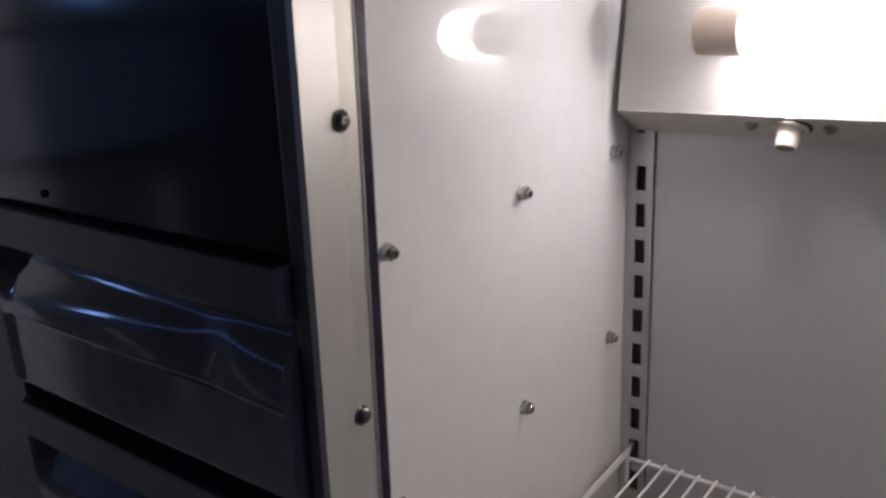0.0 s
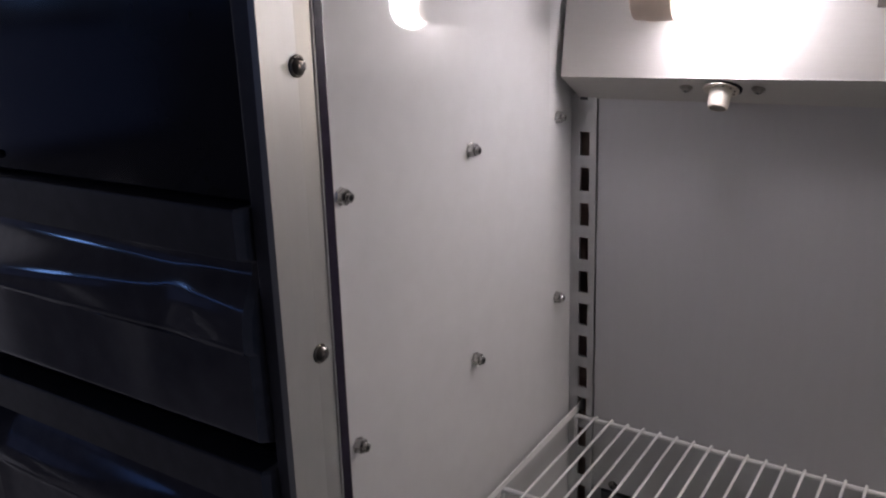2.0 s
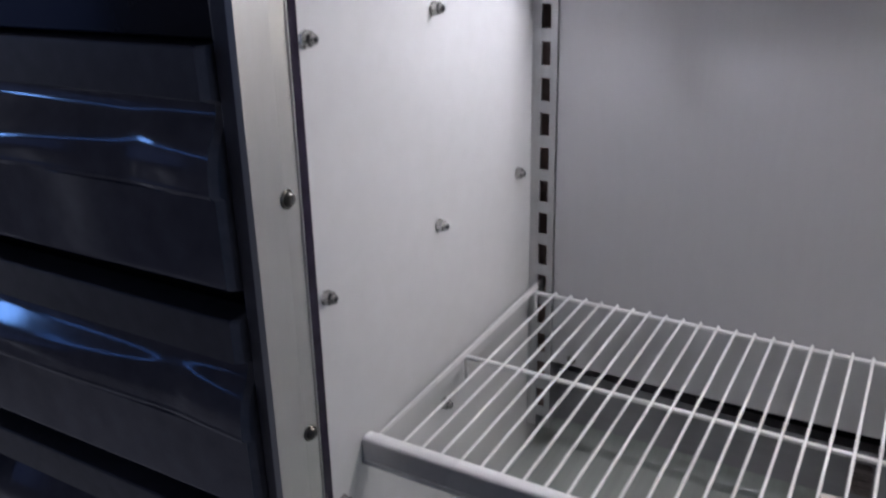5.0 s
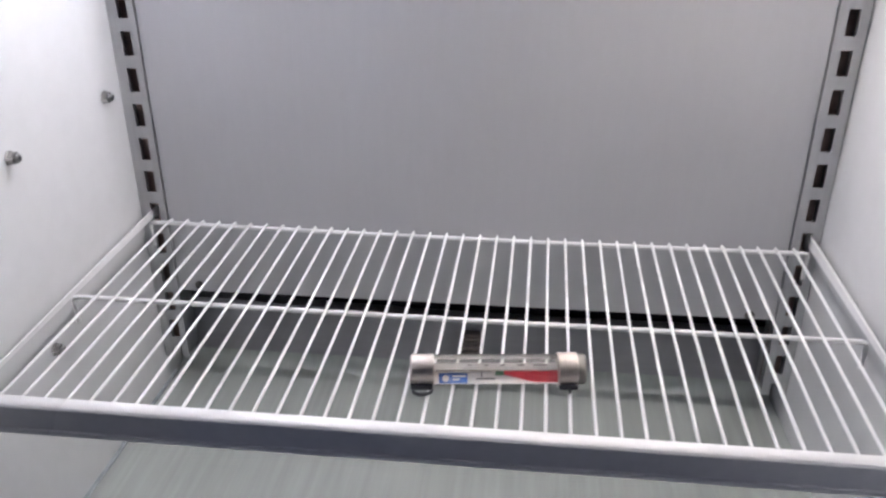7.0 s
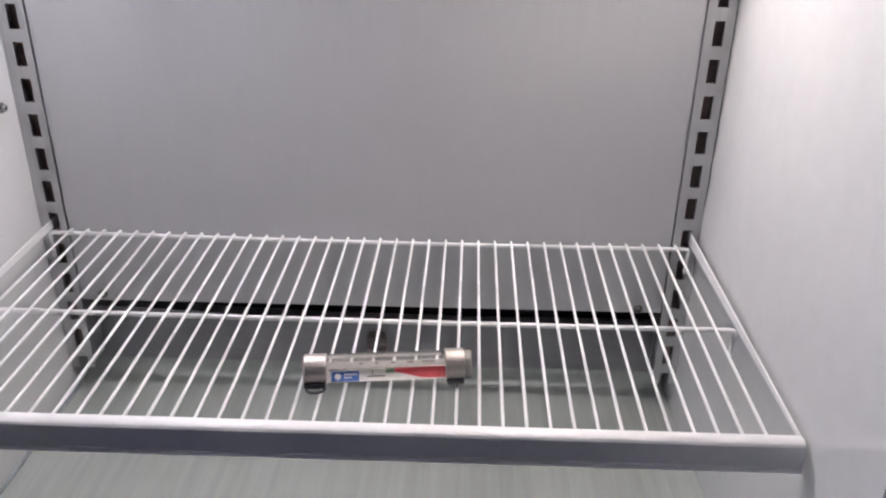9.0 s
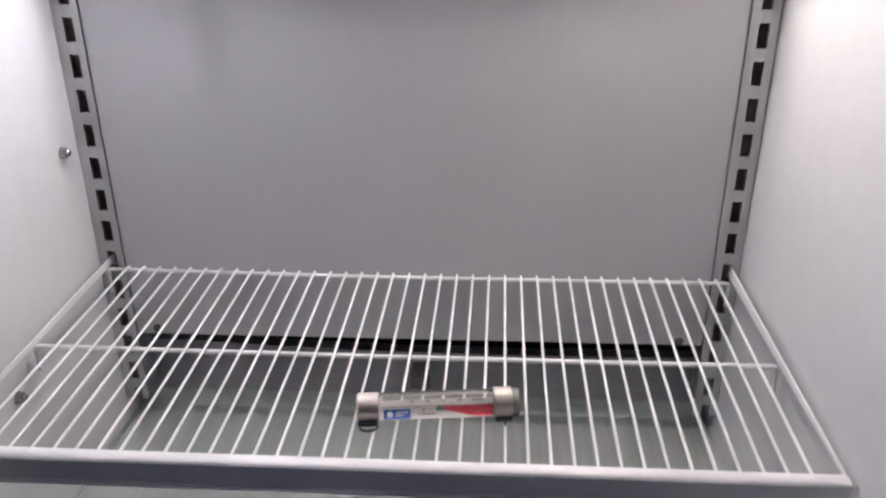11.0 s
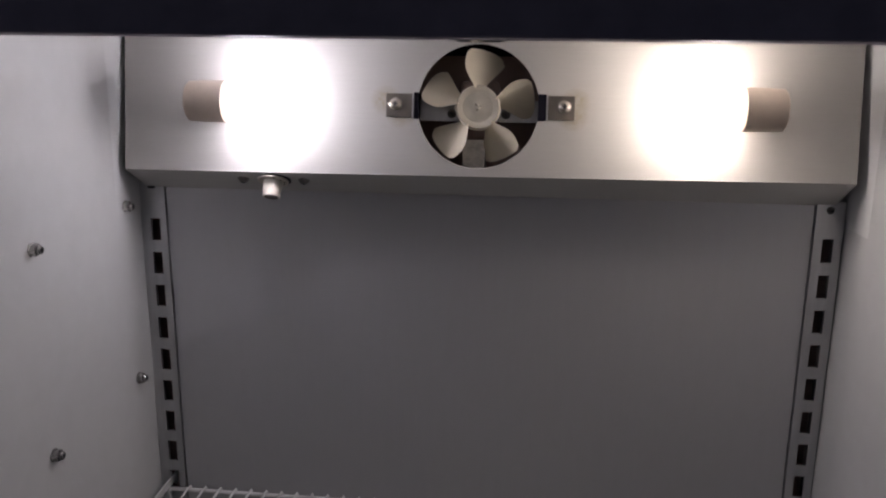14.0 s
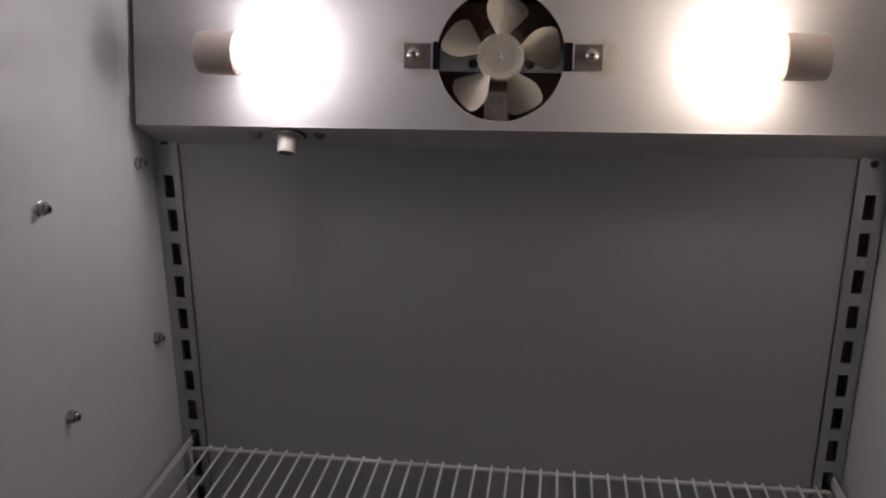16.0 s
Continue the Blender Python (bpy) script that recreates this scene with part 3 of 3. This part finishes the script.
# fan
fan = thing("cooling_fan", (CX, 0.49, CZ), "ivory plastic five-blade cooling fan on a steel bracket", "fan")
tilt = Matrix.Translation((CX, face_y(CZ), CZ)) @ Matrix.Rotation(-LEAN_COVER, 4, "X") @ Matrix.Rotation(radians(90), 4, "X")
# in the fan's own frame x is to the right, y up, z towards the room
part("hub", bm_lathe([(0, 0.0005), (0.0012, 0.0005), (0.0016, -0.0015), (0.0040, -0.0022), (0.0120, -0.0020), (0.0150, -0.0008), (0.0163, -0.0006), (0.0172, -0.0022), (0.0174, -0.014), (0, -0.014)], tilt, 48), HUB, fan)


def blade(angle):
    """A paddle with a straight leading edge and a long trailing edge that falls back into the opening."""
    bm = bmesh.new()
    nr, nw = 14, 11
    rows = []
    for i in range(nr + 1):
        u = i / nr
        lead, trail = 12 + 2 * u + 8 * math.sin(math.pi * u), -14 - 14 * math.sin(u * math.pi / 2)
        row = []
        for k in range(nw):
            w = k / (nw - 1)
            a = radians(lead + (trail - lead) * w)
            edge = 0.0455 - 0.0026 * w - 0.0040 * max(0.0, (w - 0.72) / 0.28) ** 2 - 0.0022 * max(0.0, (0.12 - w) / 0.12) ** 2
            r = 0.0150 + u * (edge - 0.0150)
            z = 0.0005 - 0.0210 * w ** 1.15 * (0.45 + 0.55 * u)
            row.append(bm.verts.new((r * math.cos(a), r * math.sin(a), z)))
        rows.append(row)
    for a, b in zip(rows, rows[1:]):
        for k in range(nw - 1):
            bm.faces.new((a[k], a[k + 1], b[k + 1], b[k]))
    bmesh.ops.solidify(bm, geom=bm.faces[:], thickness=0.0011)
    bmesh.ops.recalc_face_normals(bm, faces=bm.faces[:])
    bmesh.ops.transform(bm, matrix=tilt @ Matrix.Rotation(radians(angle), 4, "Z"), verts=bm.verts[:])
    return bm


for k in range(5):
    part("blade", blade(88 + 72 * k), FAN, fan)


def fan_box(x0, x1, y0, y1, z0, z1, bevel=0.0004):
    bm = bm_box(x0, x1, y0, y1, z0, z1, bevel)
    bmesh.ops.transform(bm, matrix=tilt, verts=bm.verts[:])
    return bm


for s, off in ((-1, 0.0), (1, 0.0028)):
    a, b = sorted((s * (0.0500 + off), s * (0.0714 + off)))
    tab = part("mounting_tab", fan_box(a, b, -0.0092, 0.0092, 0.0006, 0.0020), TABSTEEL, fan)
    a, b = sorted((s * (0.0498 + off), s * (0.0510 + off)))
    part("tab_fold", fan_box(a, b, -0.0095, 0.0090, -0.012, 0.0028), STEEL, fan)
    a, b = sorted((s * 0.0462, s * (0.0498 + off)))
    part("tab_notch_shade", fan_box(a, b, -0.0100, 0.0104, -0.0030, 0.0006, 0.0002), RUBBER, fan, "dark block for the shaded cut where the bracket enters")
    a, b = sorted((s * 0.010, s * 0.0475))
    part("bracket_arm", fan_box(a, b, -0.0100, 0.0070, -0.0205, -0.0190), STEEL, fan)
    piece("screw", screw_mesh(TABSCREW, 0.0050), fan, tilt @ pose(s * (0.0638 + off * 0.85), 0.001, 0.0020) @ Matrix.Rotation(radians(-90), 4, "Y"))
    piece("screw", screw_mesh(DARKSTEEL, 0.0036), fan, tilt @ pose(s * 0.0215, -0.004, -0.0190) @ Matrix.Rotation(radians(-90), 4, "Y"))
for k in range(3):
    rib = bm_box(-0.0004, 0.0004, 0.0006, 0.0034 - 0.0005 * k, -0.0022, -0.0008, 0.0002)
    bmesh.ops.transform(rib, matrix=tilt @ Matrix.Rotation(radians(40 + 125 * k), 4, "Z"), verts=rib.verts[:])
    part("hub_rib", rib, DRAIN, fan)
part("motor", fan_box(-0.0122, 0.0062, -0.0490, -0.0242, -0.040, -0.0155, 0.001), MOTOR, fan, "grey laminated motor block")
part("rear_plate", fan_box(-0.052, 0.052, -0.050, 0.048, -0.062, -0.060, 0.0005), VOID, fan, "plate added behind the motor for the cavity's dark brown")
part("motor_coil", fan_box(-0.016, 0.016, -0.024, 0.024, -0.056, -0.030, 0.004), VOID, fan, "dark motor winding")


def steps(a, b, n):
    return [a + (b - a) * k / n for k in range(n + 1)]


# bulbs, with the lampholder towards the side wall
def lamp(m, glow, label):
    root = thing("light_bulb", m.translation, label, "light bulb", "cabinet bulbs")
    turn = m @ Matrix.Rotation(radians(90), 4, "Y")
    part("lampholder", bm_lathe([(0, 0), (0.0142, 0), (0.0152, 0.001), (0.0158, 0.014), (0.0160, 0.029), (0.0152, 0.030), (0.0128, 0.030), (0.0125, 0.024), (0, 0.024)], turn, 40), SOCKET, root)
    part("neck", bm_lathe([(0.0116, 0.022), (0.0120, 0.0300), (0.0130, 0.0335), (0.0148, 0.0366), (0.0120, 0.0372), (0, 0.0372)], turn, 40), DIMBULB, root, "dimmer frosted neck of the bulb")
    dome = [(0.0146, 0.0370)] + [(0.0184 * math.cos(a), 0.0518 + 0.0178 * math.sin(a)) for a in steps(-0.78, math.pi / 2 - 0.02, 14)] + [(0, 0.0696)]
    part("globe", bm_lathe(dome, turn, 40), glow, root, "glowing white globe")
    foot = bm_box(0.004, 0.016, 0.010, 0.0240, -0.0165, -0.0135, 0.0008)
    bmesh.ops.transform(foot, matrix=m, verts=foot.verts[:])
    part("holder_foot", foot, SOCKET, root)
    return root


lamp(pose(0.0718, 0.4485, 1.5336), COOLBULB, "lit frosted neutral-white bulb in a beige lampholder on the cover")
right = pose(0.5148, 0.4485, 1.5345) @ Matrix.Diagonal((-1, 1, 1, 1))
lamp(right, WARMBULB, "lit frosted warm-white bulb in a beige lampholder on the cover")

# sensor on the lower lip
SX = 0.1262
sensor = thing("temperature_sensor", (SX, 0.478, 1.468), "white plastic temperature sensor knob under the cover", "sensor")
lip_angle = math.atan2(BZ - 1.4570, 0.4992 - BY)
lipm = Matrix.Translation((SX + 0.0010, 0.4748, 1.4700)) @ Matrix.Rotation(radians(180) - lip_angle * 0.96, 4, "X") @ Matrix.Diagonal((1, 1, 0.86, 1))
part("flange", bm_lathe([(0, 0.0008), (0.0119, 0.0008), (0.0125, 0.0012), (0.0125, 0.0022), (0.0120, 0.0026), (0.0085, 0.0025), (0, 0.0025)], lipm, 40), KNOB, sensor)
part("knob", bm_lathe([(0, 0), (0.0078, 0.0015), (0.0077, 0.005), (0.0070, 0.0165), (0.0066, 0.0177), (0.0056, 0.0179)], lipm, 40), KNOB, sensor)
part("knob_hole", bm_lathe([(0.0056, 0.0179), (0.0050, 0.0160), (0, 0.0158)], lipm, 40), KNOBEND, sensor, "hollow end of the knob, coloured brown-grey for its shade")
part("backing_ring", bm_lathe([(0, -0.001), (0.0120, -0.001), (0.0120, 0.0007), (0, 0.0007)], lipm @ pose(0.0024, 0, 0), 40), RUBBER, sensor, "dark rubber backing ring")
for k in range(5):
    a = radians(-70 + 35 * k)
    part("rivet", bm_lathe([(0, 0.0022), (0.0009, 0.0022), (0.0008, 0.0030), (0, 0.0032)], lipm @ pose(0.0096 * math.cos(a), 0.0096 * math.sin(a), 0), 8), DARKSTEEL, sensor)
for x in (SX - 0.0242, SX + 0.0262):
    piece("screw", screw_mesh(BLACKENED, 0.0048), cover, Matrix.Translation((x, 0.4751, 1.4700)) @ Matrix.Rotation(-lip_angle, 4, "X") @ Matrix.Rotation(radians(90), 4, "Y") @ Matrix.Diagonal((0.8, 1, 1, 1)))

# ---- wire shelf ----
SZ = 1.1768
shelf = thing("wire_shelf", (W / 2, 0.37, 1.15), "white coated wire shelf with a solid front rail", "shelf")
YR, YM, YF = 0.4938, 0.3625, 0.2245


def settle(bm, askew=0.0236):
    """The shelf sits a little askew, lower at the front, and its rear bends down in the middle."""
    for v in bm.verts:
        off = v.co.y - YR
        v.co.x += askew * off
        v.co.z += 0.0011 + 0.0258 * off - 0.0016 * max(0.0, 1 + off / 0.25) * math.sin(math.pi * min(1.0, max(0.0, v.co.x / W)))
    return bm


for i in range(38):
    x = 0.0306 + 0.01449 * i
    path = [(x, YF + 0.008, SZ - 0.0016), (x, YR - 0.002, SZ - 0.0015), (x, YR + 0.0018, SZ - 0.0022), (x, YR + 0.0030, SZ - 0.0040)]
    part("wire", settle(bm_tube(path, 0.00110, 20), 0.0150), WIRE, shelf)
part("rear_rail", settle(bm_tube([(0.0112, YR, SZ - 0.028), (0.0112, YR, SZ - 0.008), (0.0125, YR, SZ - 0.0056), (0.0147, YR, SZ - 0.005), *[(W * k / 12, YR, SZ - 0.005) for k in range(1, 12)], (W - 0.0135, YR, SZ - 0.005), (W - 0.0108, YR, SZ - 0.0056), (W - 0.0095, YR, SZ - 0.008), (W - 0.0095, YR, SZ - 0.028)], 0.0019, 20)), WIRE, shelf)
part("middle_rail", settle(bm_tube([(0.0112, YM, SZ - 0.026), (0.0112, YM, SZ - 0.008), (0.0125, YM, SZ - 0.0056), (0.0147, YM, SZ - 0.005), *[(W * k / 12, YM, SZ - 0.005) for k in range(1, 12)], (W - 0.0080, YM, SZ - 0.005), (W - 0.0053, YM, SZ - 0.0056), (W - 0.0040, YM, SZ - 0.008), (W - 0.0040, YM, SZ - 0.026)], 0.0019, 20)), WIRE, shelf)
YB = YF + 0.0042   # front face of the rail
rail = [(YF + 0.0145, SZ - 0.0004), (YB + 0.0058, SZ + 0.0005), (YB + 0.0034, SZ + 0.0002), (YB + 0.0018, SZ - 0.0006), (YB + 0.0007, SZ - 0.0018), (YB + 0.0002, SZ - 0.0034), (YB + 0.0002, SZ - 0.0160), (YB + 0.0006, SZ - 0.0166), (YB - 0.0006, SZ - 0.0173), (YB - 0.0008, SZ - 0.0196), (YB + 0.0006, SZ - 0.0214), (YF + 0.0145, SZ - 0.0214)]
part("front_rail", settle(bm_prism(rail, 0.0066, 0.5897)), WIRE, shelf)
for x, top, rise, askew in ((0.0100, SZ - 0.0006, 0.0045, 0.0130), (W - 0.0078, SZ + 0.0002, 0.0075, -0.0060)):
    plate = [(YF + 0.0146, top), (0.5105, top + rise), (0.5125, top + rise - 0.002), (0.5125, top - 0.006), (0.5080, top - 0.008), (0.5030, top - 0.0030), (0.30, top - 0.0028), (YF + 0.0146, top - 0.0028)]
    part("side_strip", settle(bm_prism(plate, x, x + 0.0013), askew), WIRE, shelf)

# ---- thermometer on the shelf ----
thermo = thing("thermometer", (0.330, 0.283, SZ - 0.0046), "clear tube thermometer with metal caps lying on the shelf", "thermometer")
tm = Matrix.Translation((0.2759, 0.2774, SZ + 0.0051)) @ Matrix.Rotation(radians(6.8), 4, "Z") @ Matrix.Scale(0.988, 4) @ Matrix.Rotation(radians(90), 4, "Y")
tb = Matrix.Translation((0.2759, 0.2774, SZ + 0.0051)) @ Matrix.Rotation(radians(6.8), 4, "Z") @ Matrix.Scale(0.988, 4)
R = 0.0098
tube = part("tube", bm_lathe([(R * 0.97, 0.0125), (R * 0.97, 0.096)], tm, 40), CLEAR, thermo)
tube.visible_shadow = False
part("end_cap", bm_lathe([(0, 0), (R * 0.86, 0), (R * 0.99, 0.0008), (R * 1.02, 0.002), (R * 1.02, 0.0145), (R * 0.98, 0.0150), (0, 0.0150)], tm, 40), CAPMETAL, thermo, "brushed metal end cap")
part("collar", bm_lathe([(R * 0.98, 0.0926), (R * 1.08, 0.0929), (R * 1.08, 0.1047), (R * 0.98, 0.1050)], tm, 40), CAPMETAL, thermo, "brushed metal collar")
part("clear_end", bm_lathe([(R * 0.96, 0.1045), (R * 1.0, 0.1050), (R * 1.02, 0.1085), (R * 0.97, 0.1098), (R * 0.80, 0.1098), (R * 0.78, 0.1085), (0, 0.1085)], tm, 40), HAZE, thermo, "yellowed clear plastic end")


def thermo_box(x0, x1, y0, y1, z0, z1, bevel=0.0):
    bm = bm_box(x0, x1, y0, y1, z0, z1, bevel)
    bmesh.ops.transform(bm, matrix=card_m, verts=bm.verts[:])
    return bm


# the printed card leans back inside the tube: local x along it, y up the card, z towards the viewer
card_m = tb @ Matrix.Translation((0, -0.0010, 0.0004)) @ Matrix.Rotation(radians(50), 4, "X")
card = part("scale_card", thermo_box(0.0150, 0.0930, -0.0090, 0.0040, -0.0002, 0.0002), CARD, thermo, "white printed card")
part("blue_field", thermo_box(0.0180, 0.0360, -0.0086, -0.0022, 0.0002, 0.0004), BLUE, card)
part("badge", bm_lathe([(0, 0.0004), (0.0021, 0.0004), (0.0021, 0.0006), (0, 0.0006)], card_m @ pose(0.0222, -0.0054, 0), 20), CARD, card)
for k, w in enumerate((0.0085, 0.0050)):
    part("print_bar", thermo_box(0.0262, 0.0262 + w, -0.0046 - 0.0020 * k, -0.0036 - 0.0020 * k, 0.0004, 0.0005), CARD, card)
part("green_field", thermo_box(0.0535, 0.0590, -0.0038, -0.0008, 0.0002, 0.0004), GREEN, card)


def red_field():
    bm = bmesh.new()
    pts = [(0.0590, -0.0008), (0.0928, -0.0008), (0.0928, -0.0082), (0.0800, -0.0080), (0.0740, -0.0071), (0.0680, -0.0055), (0.0630, -0.0042), (0.0590, -0.0034)]
    a = [bm.verts.new((x, y, 0.0002)) for x, y in pts]
    b = [bm.verts.new((x, y, 0.0004)) for x, y in pts]
    bm.faces.new(b[::-1])
    for k in range(len(pts)):
        j = (k + 1) % len(pts)
        bm.faces.new((a[k], a[j], b[j], b[k]))
    bmesh.ops.recalc_face_normals(bm, faces=bm.faces[:])
    bmesh.ops.transform(bm, matrix=card_m, verts=bm.verts[:])
    return bm


part("red_field", red_field(), RED, card)
part("print_bar", thermo_box(0.0415, 0.0530, -0.0062, -0.0054, 0.0002, 0.0004), DARKMARK, card)
part("print_bar", thermo_box(0.0445, 0.0452, -0.0044, -0.0020, 0.0002, 0.0004), DARKMARK, card)
for k in range(5):
    x = 0.036 + 0.0105 * k
    part("number_bar", thermo_box(x, x + (0.0028 if k < 3 else 0.0045), 0.0022, 0.0032, 0.0002, 0.0004), GREYINK, card)
part("word_bar", thermo_box(0.0775, 0.0860, 0.0022, 0.0032, 0.0002, 0.0004), GREYINK, card)
bm = bmesh.new()
for k in range(34):
    x = 0.030 + 0.0017 * k
    own = bm_box(x, x + 0.0003, 0.0004, 0.0011 if k % 5 else 0.0016, 0.0002, 0.0004)
    bmesh.ops.transform(own, matrix=card_m, verts=own.verts[:])
    merge(bm, own)
part("scale_ticks", bm, GREYINK, card)
part("capillary", bm_tube([card_m @ Vector((0.016, -0.0008, 0.0009)), card_m @ Vector((0.0925, -0.0008, 0.0009))], 0.0006, 20), CLEAR, thermo)
ring = [tb @ Vector((0.0080 + 0.0058 * math.cos(2 * math.pi * k / 24), -0.0098 + 0.0 * k, -0.0072 + 0.0) ) + Vector((0, -0.0042 * math.sin(2 * math.pi * k / 24) - 0.001, -0.001)) for k in range(24)]
part("hanging_ring", bm_tube(ring, 0.0010, 20, closed=True), DARKMARK, thermo, "dark wire hanging ring")
clip = bm_box(0.0932, 0.1048, -0.0112, -0.0070, -0.0085, -0.0055, 0.0008)
bm_box(0.0990, 0.1003, -0.0135, -0.0080, -0.0098, -0.0070, 0.0004, bm=clip)
bmesh.ops.transform(clip, matrix=tb, verts=clip.verts[:])
part("spring_clip", clip, DARKMARK, thermo, "dark metal clip")
clip = bm_box(0.0005, 0.0140, -0.0108, -0.0070, -0.0085, -0.0050, 0.0008)
bmesh.ops.transform(clip, matrix=tb, verts=clip.verts[:])
part("ring_clip", clip, DARKMARK, thermo, "dark metal clip")

# ribbed drain fitting on the lower back panel
drain = thing("drain_fitting", (0.298, 0.531, 1.036), "dark ribbed plastic drain fitting on the back panel", "fitting")
body = bm_box(0.2895, 0.3070, 0.5225, 0.5318, 1.030, 1.057, 0.002)
part("body", body, FITTING, drain)
for k in range(5):
    part("rib", bm_box(0.2885, 0.3080, 0.5205, 0.5300, 1.032 + 0.005 * k, 1.0345 + 0.005 * k, 0.0008), FITTING, drain)

# clip on the glossy wall's front edge
clip_east = thing("wall_clip", (W, 0.164, 1.290), "small yellowed plastic clip at the wall's front edge", "clip")
part("peg", bm_box(W - 0.0130, W, 0.1625, 0.1705, 1.2850, 1.2910, 0.0014), IVORY, clip_east)
part("base", bm_box(W - 0.0035, W + 0.0002, 0.1600, 0.1705, 1.2750, 1.2849, 0.0010), IVORY, clip_east)

# ---- black drawer cabinet beside the opening ----
XL, XR = -0.325, -0.0235
unit = thing("drawer_cabinet", (-0.17, 0.30, 0.97), "tall black glossy plastic drawer cabinet beside the jamb", "cabinet")
part("side_frame", bm_box(-0.0220, -0.0042, 0.1585, 0.60, 0.97, 1.5788, 0.0015), BAND, unit)
part("side_frame", bm_box(-0.40, XL - 0.002, 0.1585, 0.60, 0.97, 1.5788, 0.0015), BAND, unit)
part("carcass", bm_box(XL - 0.001, XR + 0.0005, 0.205, 0.60, 0.97, 1.5788, 0.001), VOID, unit)
part("upper_panel", bm_box(XL, XR, 0.1615, 0.1665, 1.4395, 1.5788, 0.0012), GLAZE, unit, "flat black glossy panel above the drawers")
part("panel_peg", bm_lathe([(0, 0), (0.0028, 0), (0.0024, 0.0018), (0, 0.0022)], pose(-0.252, 0.1615, 1.4495, 90, 0, 0), 20), RUBBER, unit)


END, HIGH = 0.0038, 0.1345   # width of the bevelled ends, height of a front


def smooth(w):
    w = max(0.0, min(1.0, w))
    return w * w * (3 - 2 * w)


def gain(d, at, r):
    """The depth gained by a slope that swells from none to one over r, round the depth at."""
    v = d - at + r / 2
    t = max(0.0, min(1.0, v / r))
    return r * (t ** 3 - t ** 4 / 2) + max(0.0, v - r)


WAIST = -0.0880   # where the grip is pinched
RECESS = 0.0135   # depth of the finger recess under the top band


def grip(x):
    """Upper and lower end and strength of the steep stretch of the lip: wide at the ends, narrow at the waist."""
    k = smooth((x - WAIST) / 0.040 + 0.5)
    w = max(0.0, (x + 0.27) / 0.18)
    left = (0.0390 + 0.0030 * w ** 3, 0.0680 - 0.0190 * w ** 1.1)
    right = (0.0385 - 0.0022 * (x - WAIST) / 0.065, 0.0496 + 0.0040 * (x - WAIST) / 0.065)
    steep = 0.30 * (1 - 0.18 * math.exp(-((x - WAIST) / 0.026) ** 2))
    return left[0] + (right[0] - left[0]) * k, left[1] + (right[1] - left[1]) * k, steep


def front_y(x, d):
    """The moulded front: flat top band, a finger recess with a swelling lip pinched at the grip, a crease and a flat lower face."""
    e = min(x - XL, XR - x)
    amount = smooth((x - XL - END) / 0.016)   # the moulding dies out towards one end
    upper, lower, steep = grip(x)
    swell = 0.26 * (gain(d, 0.0365, 0.012) - gain(d, 0.0640, 0.026)) + steep * (gain(d, upper, 0.014) - gain(d, lower, 0.014))
    mould = (RECESS - 0.020 * (x + 0.20)) * smooth((d - 0.0270) / 0.0035) - swell
    if 0.0750 < d <= 0.0794:
        mould -= 0.0003 * math.sin(math.pi * (d - 0.0750) / 0.0044) ** 2
    if d > 0.0791:
        mould = 0.0012 if d > 0.0803 else mould + 0.0012
    y = 0.1508 + amount * mould
    if d < 0.0015:
        y += 0.0015 - math.sqrt(max(0.0, 0.0015 ** 2 - (0.0015 - d) ** 2))
    if d > HIGH - 0.004:
        y += 0.004 - math.sqrt(max(0.0, 0.004 ** 2 - (d - HIGH + 0.004) ** 2))
    return y + max(0.0, END - e) * 0.95


def front_sheet(z1, xs, ds, depth):
    """A stretch of the moulded front, closed behind."""
    bm = bmesh.new()
    rows = [[bm.verts.new((x, front_y(x, d), z1 - d)) for d in ds] for x in xs]
    for a, b in zip(rows, rows[1:]):
        for k in range(len(ds) - 1):
            bm.faces.new((a[k], a[k + 1], b[k + 1], b[k]))
    border = [r[0] for r in rows] + rows[-1][1:] + [r[-1] for r in rows[::-1]][1:] + rows[0][::-1][1:-1]
    rim = [bm.verts.new((v.co.x, depth, v.co.z)) for v in border]
    for k in range(len(border)):
        j = (k + 1) % len(border)
        bm.faces.new((border[k], border[j], rim[j], rim[k]))
    bm.faces.new(rim)
    bmesh.ops.recalc_face_normals(bm, faces=bm.faces[:])
    return bm


for z1 in (1.4375, 1.2865, 1.1355):
    ob = thing("drawer", ((XL + XR) / 2, 0.18, z1 - 0.134), "black glossy moulded drawer front with a swelling lip", "drawer", "stacked black drawers")
    middle = steps(XL + END, XR - END, 80)
    part("top_band", front_sheet(z1, middle, steps(0.0, 0.0015, 4) + steps(0.002, 0.0262, 14) + steps(0.0266, 0.0276, 5), 0.172), BAND, ob, "dull black flat top band")
    part("lip", front_sheet(z1, middle, steps(0.0276, 0.0310, 10) + steps(0.0314, 0.0750, 64) + steps(0.0754, 0.0791, 8), 0.172), BLACK, ob, "glossy black swelling lip with a finger grip")
    part("lower_panel", front_sheet(z1, middle, [0.0791, 0.0795] + steps(0.0805, HIGH, 40), 0.172), BLACK, ob)
    for x0, x1 in ((XL, XL + END), (XR - END, XR)):
        part("end_edge", front_sheet(z1, [x0, x0 + 0.0006, x1 - 0.0006, x1], steps(0.0, HIGH, 90), 0.172), EDGE, ob, "bevelled end, coloured pale grey for the light it catches")
    part("box", bm_box(XL + 0.004, XR - 0.004, 0.1722, 0.2040, z1 - HIGH + 0.002, z1 - 0.004, 0.002), SATIN, ob)
